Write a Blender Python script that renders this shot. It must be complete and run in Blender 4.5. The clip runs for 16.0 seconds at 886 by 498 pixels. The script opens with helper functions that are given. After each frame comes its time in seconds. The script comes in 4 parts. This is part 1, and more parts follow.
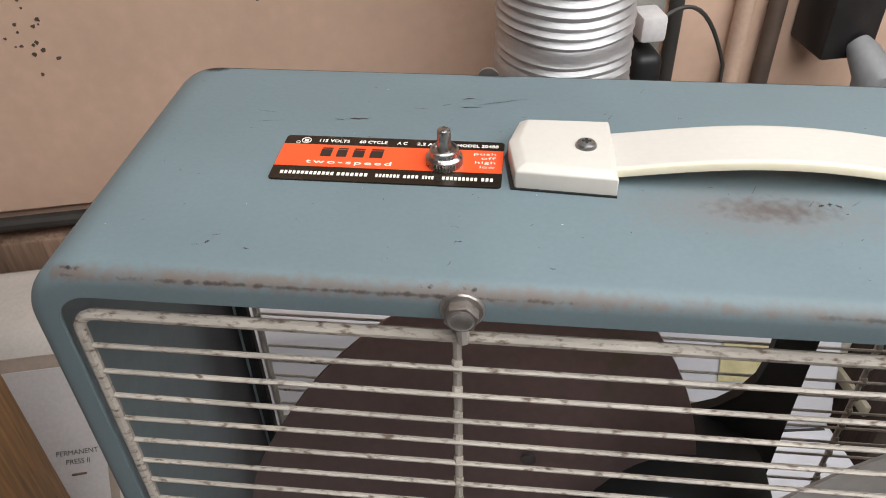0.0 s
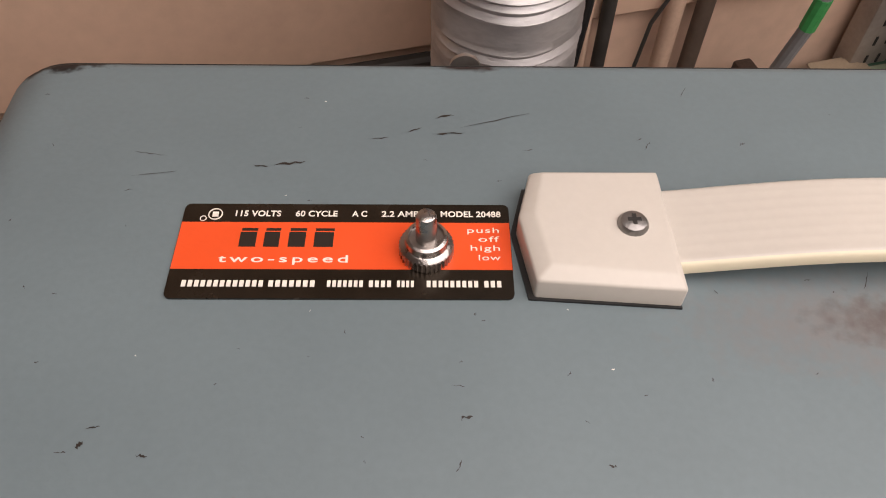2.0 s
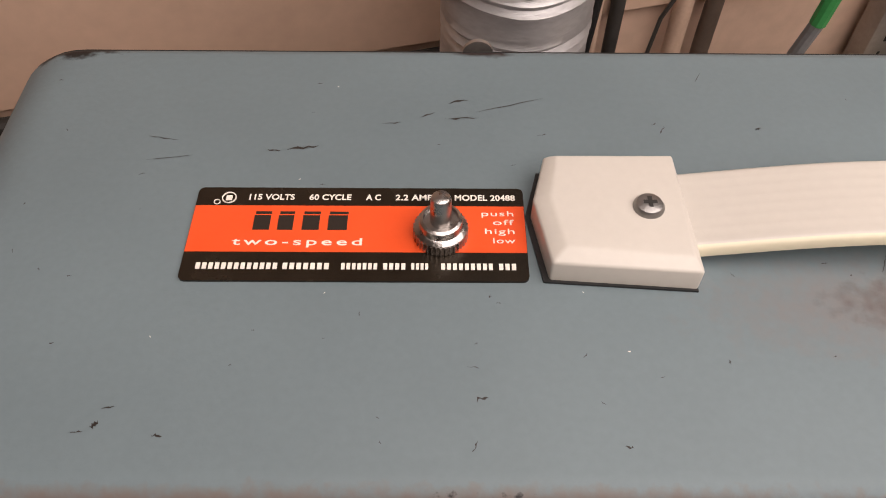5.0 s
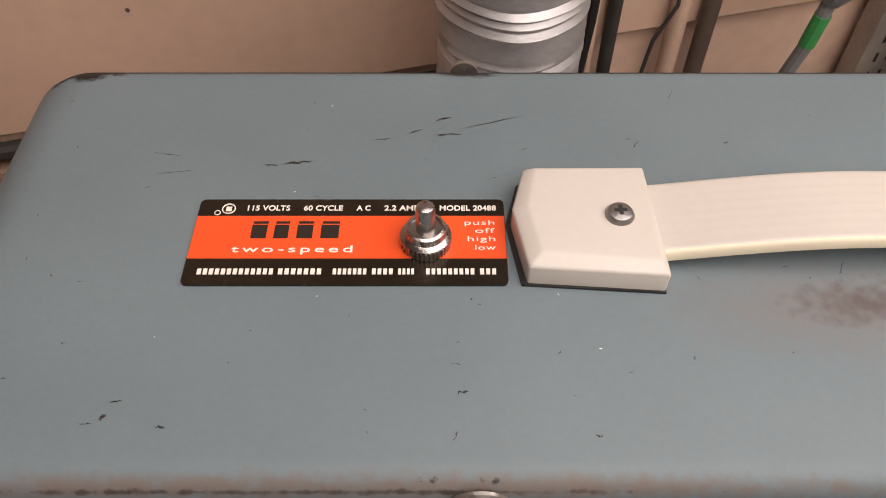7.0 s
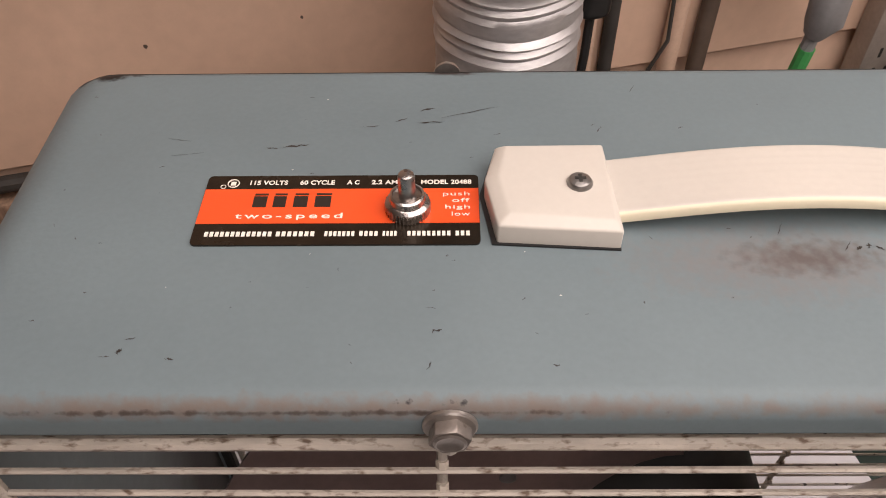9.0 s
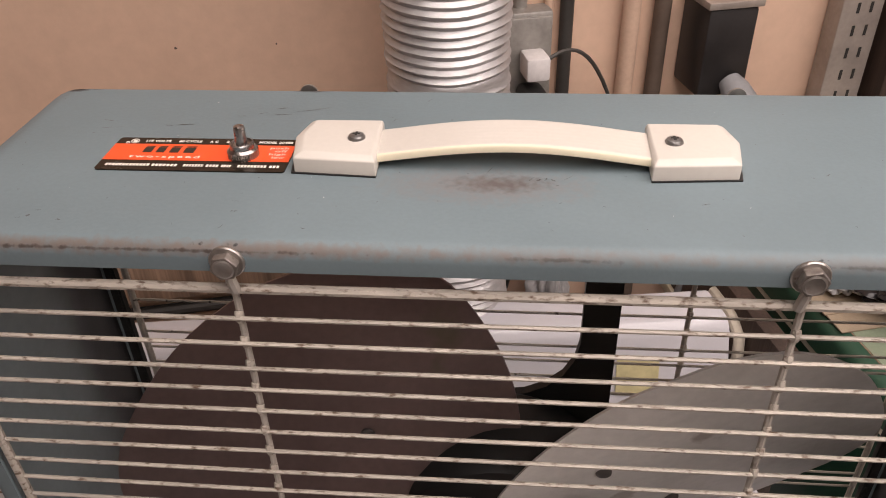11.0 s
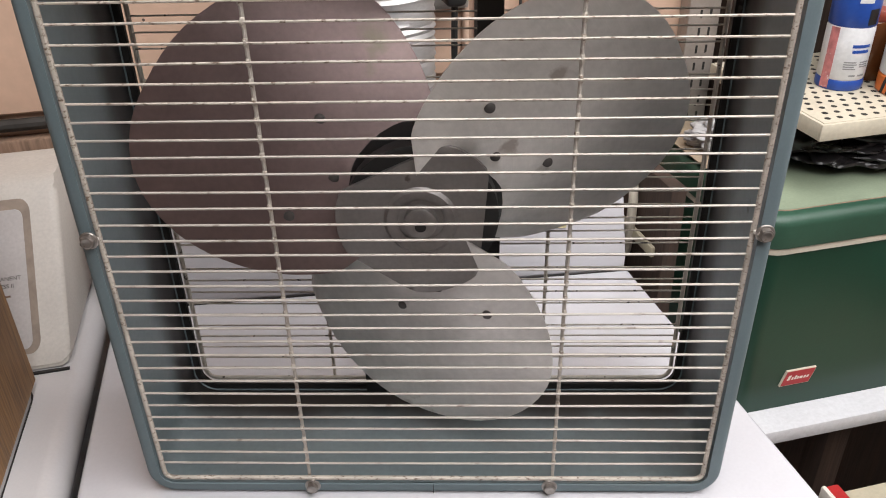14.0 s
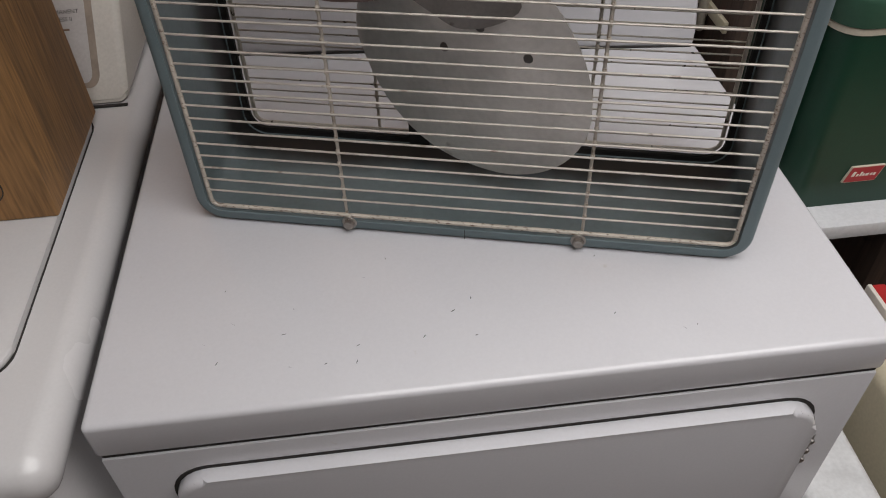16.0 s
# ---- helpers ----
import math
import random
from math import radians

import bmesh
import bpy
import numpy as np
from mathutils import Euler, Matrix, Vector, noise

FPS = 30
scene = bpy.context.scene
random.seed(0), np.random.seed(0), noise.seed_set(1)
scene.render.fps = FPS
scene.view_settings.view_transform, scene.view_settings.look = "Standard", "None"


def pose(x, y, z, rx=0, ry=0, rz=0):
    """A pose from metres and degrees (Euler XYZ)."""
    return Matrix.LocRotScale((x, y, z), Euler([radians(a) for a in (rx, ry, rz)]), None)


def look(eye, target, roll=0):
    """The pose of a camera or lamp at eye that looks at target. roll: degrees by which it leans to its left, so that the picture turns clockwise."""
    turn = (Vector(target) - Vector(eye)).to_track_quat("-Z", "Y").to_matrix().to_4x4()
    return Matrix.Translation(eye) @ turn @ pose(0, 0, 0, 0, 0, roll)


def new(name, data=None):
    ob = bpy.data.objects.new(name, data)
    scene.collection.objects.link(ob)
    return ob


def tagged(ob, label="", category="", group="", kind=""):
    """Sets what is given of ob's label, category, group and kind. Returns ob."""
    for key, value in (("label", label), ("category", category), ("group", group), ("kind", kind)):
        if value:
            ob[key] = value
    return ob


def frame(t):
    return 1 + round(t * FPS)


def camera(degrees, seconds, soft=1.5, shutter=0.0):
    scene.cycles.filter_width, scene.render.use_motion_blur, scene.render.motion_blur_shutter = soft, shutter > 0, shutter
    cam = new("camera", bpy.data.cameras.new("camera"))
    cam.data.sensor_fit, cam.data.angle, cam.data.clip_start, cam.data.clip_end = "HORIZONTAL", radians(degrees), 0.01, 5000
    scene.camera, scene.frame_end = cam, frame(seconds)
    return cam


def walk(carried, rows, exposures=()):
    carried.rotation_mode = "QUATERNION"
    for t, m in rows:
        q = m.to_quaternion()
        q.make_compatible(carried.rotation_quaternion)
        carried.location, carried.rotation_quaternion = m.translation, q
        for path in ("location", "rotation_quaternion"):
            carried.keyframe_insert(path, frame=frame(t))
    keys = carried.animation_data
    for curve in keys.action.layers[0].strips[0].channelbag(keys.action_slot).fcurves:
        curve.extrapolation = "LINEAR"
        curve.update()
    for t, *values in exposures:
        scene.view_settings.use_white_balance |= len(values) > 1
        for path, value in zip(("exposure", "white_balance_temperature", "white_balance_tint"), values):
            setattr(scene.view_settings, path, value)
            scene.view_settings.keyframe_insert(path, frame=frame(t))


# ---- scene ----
cam = camera(59.0, 16.0, soft=1.0)

PATH = [
    (0, (-0.091, -0.178, 1.609), (-0.282, 1.357, 0.341), -1.6),
    (0.5, (-0.103, -0.119, 1.609), (-0.169, 1.238, 0.142), -0.4),
    (1, (-0.112, -0.087, 1.613), (-0.108, 1.207, 0.088), 1.0),
    (1.5, (-0.114, -0.066, 1.606), (-0.088, 1.17, 0.035), 1.2),
    (2, (-0.119, -0.053, 1.607), (-0.09, 1.168, 0.024), 1.3),
    (2.5, (-0.12, -0.037, 1.6), (-0.1, 1.153, -0.007), 0.9),
    (3, (-0.123, -0.033, 1.597), (-0.105, 1.154, -0.013), 1.0),
    (3.5, (-0.123, -0.035, 1.597), (-0.105, 1.146, -0.016), 1.0),
    (4, (-0.121, -0.042, 1.6), (-0.094, 1.148, -0.007), 1.3),
    (4.2, (-0.121, -0.047, 1.601), (-0.098, 1.15, -0.001), 1.2),
    (6.5, (-0.119, -0.062, 1.609), (-0.114, 1.195, 0.054), 0.4),
    (7, (-0.116, -0.068, 1.612), (-0.113, 1.199, 0.064), 0.1),
    (7.5, (-0.115, -0.074, 1.614), (-0.118, 1.204, 0.076), -0.1),
    (8, (-0.114, -0.081, 1.614), (-0.125, 1.213, 0.089), -0.6),
    (8.2, (-0.113, -0.084, 1.615), (-0.127, 1.217, 0.095), -0.7),
    (10.3, (-0.059, -0.181, 1.612), (-0.101, 1.374, 0.353), -1.0),
    (10.5, (-0.044, -0.199, 1.609), (-0.105, 1.386, 0.391), -0.7),
    (11, (0.001, -0.237, 1.613), (-0.168, 1.393, 0.467), -1.9),
    (11.5, (0.032, -0.265, 1.598), (-0.182, 1.379, 0.48), -2.0),
    (12, (0.037, -0.291, 1.557), (-0.198, 1.367, 0.463), -2.4),
    (12.1, (0.033, -0.3, 1.542), (-0.193, 1.381, 0.481), -2.7),
    (12.5, (0.018, -0.337, 1.528), (-0.067, 1.362, 0.478), -1.2),
    (13, (-0.006, -0.426, 1.515), (-0.016, 1.342, 0.58), -0.8),
    (13.5, (-0.011, -0.48, 1.513), (0.061, 1.295, 0.596), 0.3),
    (14, (0.036, -0.509, 1.48), (-0.024, 1.214, 0.467), -1.3),
    (14.5, (0.066, -0.532, 1.454), (-0.086, 1.081, 0.281), -1.7),
    (15, (0.083, -0.545, 1.457), (-0.121, 1.014, 0.221), -1.7),
    (15.5, (0.084, -0.553, 1.454), (-0.155, 0.966, 0.176), -1.8),
    (16, (0.072, -0.538, 1.43), (-0.162, 0.882, 0.04), -1.8),
]
walk(cam, [(t, look(eye, target, roll)) for t, eye, target, roll in PATH],
     exposures=[(0, 0.02, 6150, 7), (0.5, -0.16, 6250, 12), (2, -0.42, 7050, 19), (4, -0.38, 7100, 19), (8, -0.30, 7150, 20), (10.5, -0.18, 7100, 20),
                (12.0, 0.06, 6900, 20), (12.5, 0.3, 6750, 19), (13.2, 0.45, 6500, 13), (13.8, 0.44, 6350, 10), (14.4, 0.1, 6250, 9), (14.9, -0.12, 6250, 9), (15.5, -0.20, 6300, 9), (16, -0.38, 6350, 8)])


# ---- world and light ----
world = bpy.data.worlds.new("world")
scene.world = world
world.use_nodes = True
world.node_tree.nodes["Background"].inputs[0].default_value = (0.9, 0.92, 1.0, 1)
world.node_tree.nodes["Background"].inputs[1].default_value = 0.01

# the room stands turned by 15 degrees against the fan; its origin is the dryer's front left corner
ROOM = pose(-0.265, -0.247, 0.008, 0, 0, 14.9)
LAMP_U, LAMP_V, LAMP_Z = 0.88, -0.34, 2.30
lamp_data = bpy.data.lights.new("tube_light", "AREA")
lamp_data.shape, lamp_data.size, lamp_data.size_y = "RECTANGLE", 1.8, 1.5
lamp_data.energy, lamp_data.color = 37, (1.0, 0.965, 0.945)
tube_light = new("tube_light", lamp_data)
tube_light.matrix_world = ROOM @ pose(LAMP_U, LAMP_V, LAMP_Z - 0.085)


# ---- materials ----
def material(name, base, rough=0.5, metal=0.0, vary=0.12, scale=30.0, dark=None, spots=0.0, spot_scale=40.0,
             bump=0.05, bump_scale=200.0, stretch=(1, 1, 1), coat=0.0, fine=0.06, blur=0.05):
    """Base colour that varies at two scales, optional spots of wear in a darker colour, and fine relief."""
    m = bpy.data.materials.new(name)
    m.use_nodes = True
    nt = m.node_tree
    n, l = nt.nodes, nt.links
    b = n["Principled BSDF"]
    tc = n.new("ShaderNodeTexCoord")
    mp = n.new("ShaderNodeMapping")
    mp.inputs["Scale"].default_value = stretch
    l.new(tc.outputs["Object"], mp.inputs["Vector"])
    big = n.new("ShaderNodeTexNoise")
    big.inputs["Scale"].default_value, big.inputs["Detail"].default_value = scale, 4
    l.new(mp.outputs[0], big.inputs["Vector"])
    small = n.new("ShaderNodeTexNoise")
    small.inputs["Scale"].default_value, small.inputs["Detail"].default_value = bump_scale, 3
    l.new(mp.outputs[0], small.inputs["Vector"])
    dk = dark or tuple(c * 0.55 for c in base)
    lo = tuple(c * (1 - vary) for c in base)
    hi = tuple(min(1, c * (1 + vary)) for c in base)
    mix = n.new("ShaderNodeMix")
    mix.data_type = "RGBA"
    mix.inputs[6].default_value, mix.inputs[7].default_value = (*lo, 1), (*hi, 1)
    ramp0 = n.new("ShaderNodeMapRange")
    ramp0.inputs[1].default_value, ramp0.inputs[2].default_value = 0.3, 0.7
    l.new(big.outputs[0], ramp0.inputs[0])
    l.new(ramp0.outputs[0], mix.inputs[0])
    mix2 = n.new("ShaderNodeMix")
    mix2.data_type, mix2.blend_type = "RGBA", "MULTIPLY"
    mix2.inputs[0].default_value = fine * 4
    l.new(mix.outputs[2], mix2.inputs[6])
    l.new(small.outputs[0], mix2.inputs[7])
    out = mix2.outputs[2]
    if spots > 0:
        sp = n.new("ShaderNodeTexNoise")
        sp.inputs["Scale"].default_value, sp.inputs["Detail"].default_value = spot_scale, 6
        l.new(mp.outputs[0], sp.inputs["Vector"])
        r = n.new("ShaderNodeMapRange")
        edge = 0.75 - 0.25 * spots
        r.inputs[1].default_value, r.inputs[2].default_value = edge, edge + blur
        l.new(sp.outputs[0], r.inputs[0])
        mix3 = n.new("ShaderNodeMix")
        mix3.data_type = "RGBA"
        mix3.inputs[7].default_value = (*dk, 1)
        l.new(r.outputs[0], mix3.inputs[0])
        l.new(out, mix3.inputs[6])
        out = mix3.outputs[2]
    l.new(out, b.inputs["Base Color"])
    b.inputs["Metallic"].default_value = metal
    rr = n.new("ShaderNodeMapRange")
    rr.inputs[3].default_value, rr.inputs[4].default_value = max(0.02, rough - 0.08), min(1, rough + 0.1)
    l.new(big.outputs[0], rr.inputs[0])
    l.new(rr.outputs[0], b.inputs["Roughness"])
    b.inputs["Coat Weight"].default_value = coat
    if bump > 0:
        bp = n.new("ShaderNodeBump")
        bp.inputs["Strength"].default_value, bp.inputs["Distance"].default_value = bump, 0.002
        l.new(small.outputs[0], bp.inputs["Height"])
        l.new(bp.outputs[0], b.inputs["Normal"])
    return m


def ellipse_mask(nt, src, centre, radii, soft=0.4, grain=130, level=1.5):
    """1 inside an ellipsoid, falling off outside, roughened by noise."""
    n, l = nt.nodes, nt.links
    mp = n.new("ShaderNodeMapping")
    mp.vector_type = "POINT"
    mp.inputs["Scale"].default_value = tuple(1 / r for r in radii)
    mp.inputs["Location"].default_value = tuple(-c / r for c, r in zip(centre, radii))
    l.new(src, mp.inputs["Vector"])
    ln = n.new("ShaderNodeVectorMath")
    ln.operation = "LENGTH"
    l.new(mp.outputs[0], ln.inputs[0])
    no = n.new("ShaderNodeTexNoise")
    no.inputs["Scale"].default_value, no.inputs["Detail"].default_value = grain, 8
    l.new(src, no.inputs["Vector"])
    ad = n.new("ShaderNodeMath")
    ad.operation = "MULTIPLY_ADD"
    ad.inputs[1].default_value = 1.6
    l.new(no.outputs[0], ad.inputs[0])
    l.new(ln.outputs["Value"], ad.inputs[2])
    r = n.new("ShaderNodeMapRange")
    r.inputs[1].default_value, r.inputs[2].default_value = level + soft, level - soft
    l.new(ad.outputs[0], r.inputs[0])
    return r.outputs[0]


def fan_paint():
    """Blue-grey enamel with a worn patch by the handle, scuffed and rusty front edge."""
    m = material("fan_paint", (0.145, 0.188, 0.203), 0.5, 0, 0.07, 14, (0.03, 0.035, 0.04), 0.02, 60, 0.04, 500, fine=0.03)
    nt = m.node_tree
    n, l = nt.nodes, nt.links
    b = n["Principled BSDF"]
    b.inputs["Specular IOR Level"].default_value = 0.3
    tc = n.new("ShaderNodeTexCoord")
    src = tc.outputs["Object"]
    col = b.inputs["Base Color"].links[0].from_socket

    def over(mask, colour, col, weight=1.0):
        w = n.new("ShaderNodeMath")
        w.operation = "MULTIPLY"
        w.inputs[1].default_value = weight
        l.new(mask, w.inputs[0])
        mx = n.new("ShaderNodeMix")
        mx.data_type = "RGBA"
        mx.inputs[7].default_value = (*colour, 1)
        l.new(w.outputs[0], mx.inputs[0])
        l.new(col, mx.inputs[6])
        return mx.outputs[2]
    top = FAN_TOP - FAN_BASE
    col = over(ellipse_mask(nt, src, (-0.010, 0.0490, top), (0.044, 0.0148, 0.02), 0.6, 300, 1.4), (0.165, 0.152, 0.148), col, 0.85)
    col = over(ellipse_mask(nt, src, (-0.004, 0.0500, top), (0.026, 0.0096, 0.02), 0.4, 260, 1.3), (0.085, 0.070, 0.065), col, 0.85)
    for x, rx, w in ((-0.19, 0.05, 0.7), (-0.10, 0.07, 0.8), (0.02, 0.06, 0.6), (0.13, 0.06, 0.5), (-0.238, 0.014, 0.8), (-0.15, 0.17, 0.75)):
        col = over(ellipse_mask(nt, src, (x, 0.0016, top - 0.0028), (rx * 1.3, 0.0042, 0.0042), 0.45, 260, 1.30), (0.15, 0.118, 0.10), col, w * 0.85)
        col = over(ellipse_mask(nt, src, (x, 0.0009, top - 0.0036), (rx, 0.0019, 0.0019), 0.2, 330, 1.02), (0.040, 0.030, 0.026), col, w)
    for x in (-0.237, -0.12, -0.106, 0.115):
        col = over(ellipse_mask(nt, src, (x, 0.003, top - 0.002), (0.012, 0.0017, 0.0017), 0.12, 420, 1.10), (0.012, 0.012, 0.013), col, 0.9)
    col = over(ellipse_mask(nt, src, (-0.240, FAN_D - 0.002, top - 0.002), (0.024, 0.0075, 0.010), 0.15, 200), (0.012, 0.011, 0.011), col)
    col = over(ellipse_mask(nt, src, (-0.108, FAN_D - 0.003, top - 0.002), (0.012, 0.0045, 0.006), 0.2), (0.03, 0.02, 0.018), col)
    l.new(col, b.inputs["Base Color"])
    return m


def wood(name, base, dark):
    m = material(name, base, 0.6, 0, 0.32, 40, dark, 0.42, 90, 0.25, 260, (1, 1, 0.045), fine=0.2)
    return m


FAN_BASE, FAN_TOP, FAN_A, FAN_D, FAN_X = 0.918, 1.4455, 0.2620, 0.149, 0.0025
M_FAN = fan_paint()
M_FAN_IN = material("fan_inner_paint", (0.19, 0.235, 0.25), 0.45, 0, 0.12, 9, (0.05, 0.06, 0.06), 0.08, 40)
# base colour runs to near black towards the rear, with an uneven edge
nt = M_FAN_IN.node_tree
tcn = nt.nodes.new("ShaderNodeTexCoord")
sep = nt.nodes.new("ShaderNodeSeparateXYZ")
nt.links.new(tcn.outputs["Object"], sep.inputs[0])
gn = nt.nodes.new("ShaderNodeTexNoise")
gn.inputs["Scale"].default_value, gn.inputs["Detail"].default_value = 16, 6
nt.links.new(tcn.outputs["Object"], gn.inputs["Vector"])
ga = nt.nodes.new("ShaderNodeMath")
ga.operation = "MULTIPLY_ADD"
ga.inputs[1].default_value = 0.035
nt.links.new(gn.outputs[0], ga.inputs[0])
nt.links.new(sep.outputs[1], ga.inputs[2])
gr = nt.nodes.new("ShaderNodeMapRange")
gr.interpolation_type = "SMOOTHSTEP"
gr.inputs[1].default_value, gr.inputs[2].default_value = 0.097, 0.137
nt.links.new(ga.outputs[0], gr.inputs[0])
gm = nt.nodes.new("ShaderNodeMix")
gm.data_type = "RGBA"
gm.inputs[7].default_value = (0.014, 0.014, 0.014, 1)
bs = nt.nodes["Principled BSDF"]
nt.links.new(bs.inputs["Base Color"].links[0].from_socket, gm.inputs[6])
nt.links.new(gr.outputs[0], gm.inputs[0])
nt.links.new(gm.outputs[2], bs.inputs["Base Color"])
M_WIRE = material("cream_wire", (0.50, 0.455, 0.405), 0.42, 0.15, 0.15, 60, (0.16, 0.12, 0.09), 0.5, 210, 0.1, 400, (0.4, 1, 0.4), blur=0.14)
M_WIRE_DIRTY = material("grimy_wire", (0.53, 0.475, 0.41), 0.5, 0.1, 0.2, 60, (0.14, 0.095, 0.065), 0.86, 480, 0.25, 400, (0.45, 1, 1), blur=0.16)
M_WIRE_R = material("aged_wire", (0.50, 0.46, 0.40), 0.5, 0.1, 0.2, 60, (0.05, 0.04, 0.03), 0.42, 130, 0.1, 400)
M_BOLT = material("zinc_bolt", (0.42, 0.39, 0.36), 0.35, 0.85, 0.2, 120, (0.2, 0.16, 0.12), 0.35, 200, 0.1, 500)
M_BOLT_HEAD = material("worn_bolt_head", (0.30, 0.265, 0.24), 0.38, 0.75, 0.25, 160, (0.12, 0.085, 0.06), 0.5, 240, 0.15, 500, blur=0.12)
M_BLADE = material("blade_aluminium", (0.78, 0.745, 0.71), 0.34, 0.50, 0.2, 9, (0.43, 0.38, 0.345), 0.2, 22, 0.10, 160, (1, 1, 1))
# darker copy of the aluminium: the dim room it mirrors is in the colour
M_BLADE_D = material("blade_dim_reflection", (0.285, 0.212, 0.203), 0.42, 0.80, 0.22, 7, (0.20, 0.175, 0.13), 0.34, 9, 0.05, 220)


def scratch_rings(m, strength):
    """Fine arcs round the hub, left by polishing, in gloss and relief."""
    nt = m.node_tree
    n, l = nt.nodes, nt.links
    b = n["Principled BSDF"]
    tc = n.new("ShaderNodeTexCoord")
    mp = n.new("ShaderNodeMapping")
    mp.inputs["Location"].default_value = (0.05, 0, -0.30)
    mp.inputs["Scale"].default_value = (1, 0.0, 1)
    l.new(tc.outputs["Object"], mp.inputs["Vector"])
    ln = n.new("ShaderNodeVectorMath")
    ln.operation = "LENGTH"
    l.new(mp.outputs[0], ln.inputs[0])
    sc = n.new("ShaderNodeVectorMath")
    sc.operation = "SCALE"
    sc.inputs["Scale"].default_value = 14.0
    l.new(tc.outputs["Object"], sc.inputs[0])
    sp = n.new("ShaderNodeSeparateXYZ")
    l.new(sc.outputs[0], sp.inputs[0])
    k = n.new("ShaderNodeMath")
    k.operation = "MULTIPLY"
    k.inputs[1].default_value = 900.0
    l.new(ln.outputs["Value"], k.inputs[0])
    cb = n.new("ShaderNodeCombineXYZ")
    l.new(k.outputs[0], cb.inputs[0])
    l.new(sp.outputs[0], cb.inputs[1])
    l.new(sp.outputs[2], cb.inputs[2])
    no = n.new("ShaderNodeTexNoise")
    no.inputs["Scale"].default_value, no.inputs["Detail"].default_value = 1.0, 3
    l.new(cb.outputs[0], no.inputs["Vector"])
    rr = n.new("ShaderNodeMapRange")
    rr.inputs[1].default_value, rr.inputs[2].default_value = 0.35, 0.68
    rr.inputs[3].default_value, rr.inputs[4].default_value = 0.29, 0.29 + strength
    l.new(no.outputs[0], rr.inputs[0])
    l.new(rr.outputs[0], b.inputs["Roughness"])
    mx = n.new("ShaderNodeMix")
    mx.data_type, mx.blend_type = "RGBA", "MULTIPLY"
    mx.inputs[0].default_value = 0.8 * strength
    l.new(b.inputs["Base Color"].links[0].from_socket, mx.inputs[6])
    l.new(no.outputs[0], mx.inputs[7])
    l.new(mx.outputs[2], b.inputs["Base Color"])


scratch_rings(M_BLADE, 0.16)
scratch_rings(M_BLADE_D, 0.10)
M_HUB = material("hub_steel", (0.275, 0.255, 0.245), 0.48, 0.7, 0.12, 30, (0.12, 0.1, 0.09), 0.2, 60, 0.05, 300)
M_RIVET = material("dull_rivet", (0.13, 0.12, 0.115), 0.5, 0.7, 0.2, 80)
M_GROOVE_SHADE = material("console_groove_shade", (0.33, 0.265, 0.215), 0.5, 0, 0.2, 40)
M_BLACK = material("black_paint", (0.012, 0.012, 0.012), 0.5, 0, 0.3, 40)
M_PLASTIC = material("ivory_plastic", (0.54, 0.505, 0.455), 0.38, 0, 0.03, 20, (0.35, 0.28, 0.18), 0.01, 90, 0.02, 400, fine=0.02)
M_YELLOWED = material("yellowed_plastic", (0.66, 0.60, 0.45), 0.4, 0, 0.05, 30, None, 0, 40, 0.02, 300, fine=0.02)
M_CHROME = material("chrome", (0.46, 0.43, 0.41), 0.27, 1.0, 0.15, 150, (0.14, 0.1, 0.08), 0.3, 300, 0.08, 800)
M_GREY_STEEL = material("grey_steel", (0.33, 0.32, 0.31), 0.35, 0.9, 0.15, 150, None, 0, 40, 0.1, 600)
M_PLATE_BLACK = material("plate_black", (0.035, 0.026, 0.018), 0.24, 0.6, 0.2, 120, (0.25, 0.18, 0.09), 0.03, 300, 0.02, 900)
M_PLATE_RED = material("plate_orange", (0.78, 0.085, 0.02), 0.3, 0.0, 0.04, 60, (0.5, 0.1, 0.03), 0.01, 200, 0.02, 900, fine=0.01)
M_PRINT = material("white_print", (0.75, 0.70, 0.63), 0.45, 0, 0.02, 60, None, 0, 40, 0, fine=0.0)
M_PRINT_DARK = material("black_print", (0.02, 0.015, 0.012), 0.35, 0, 0.02, 60, None, 0, 40, 0, fine=0.0)
M_ENAMEL = material("white_enamel", (0.56, 0.55, 0.575), 0.22, 0, 0.03, 5, (0.45, 0.42, 0.40), 0.02, 25, 0.015, 350, coat=0.3, fine=0.02)
M_ENAMEL_W = material("washer_enamel", (0.54, 0.525, 0.53), 0.25, 0, 0.03, 5, (0.4, 0.38, 0.36), 0.03, 25, 0.015, 350, coat=0.3, fine=0.02)
M_CONSOLE = material("offwhite_console", (0.60, 0.56, 0.51), 0.45, 0, 0.06, 12, (0.35, 0.3, 0.26), 0.04, 40, 0.04, 300)
M_PANEL = material("console_panel", (0.56, 0.53, 0.52), 0.4, 0, 0.05, 12, None, 0, 40, 0.02, 300)
M_YELLOW_PATCH = material("pale_yellow_patch", (0.62, 0.55, 0.30), 0.5, 0, 0.12, 60, (0.6, 0.6, 0.58), 0.3, 50)
M_RING_BLACK = material("ring_black", (0.018, 0.017, 0.016), 0.7, 0, 0.4, 30, (0.06, 0.055, 0.05), 0.25, 80, 0.2, 200)
M_GAP = material("dark_gap", (0.02, 0.018, 0.016), 0.8)
M_WALL = material("peach_wall", (0.66, 0.45, 0.33), 0.75, 0, 0.11, 4, (0.36, 0.22, 0.145), 0.2, 13, 0.18, 60, fine=0.05)
M_WALL_LOW = material("peach_lower_wall", (0.68, 0.47, 0.35), 0.78, 0, 0.12, 5, (0.3, 0.19, 0.13), 0.16, 14, 0.18, 60)
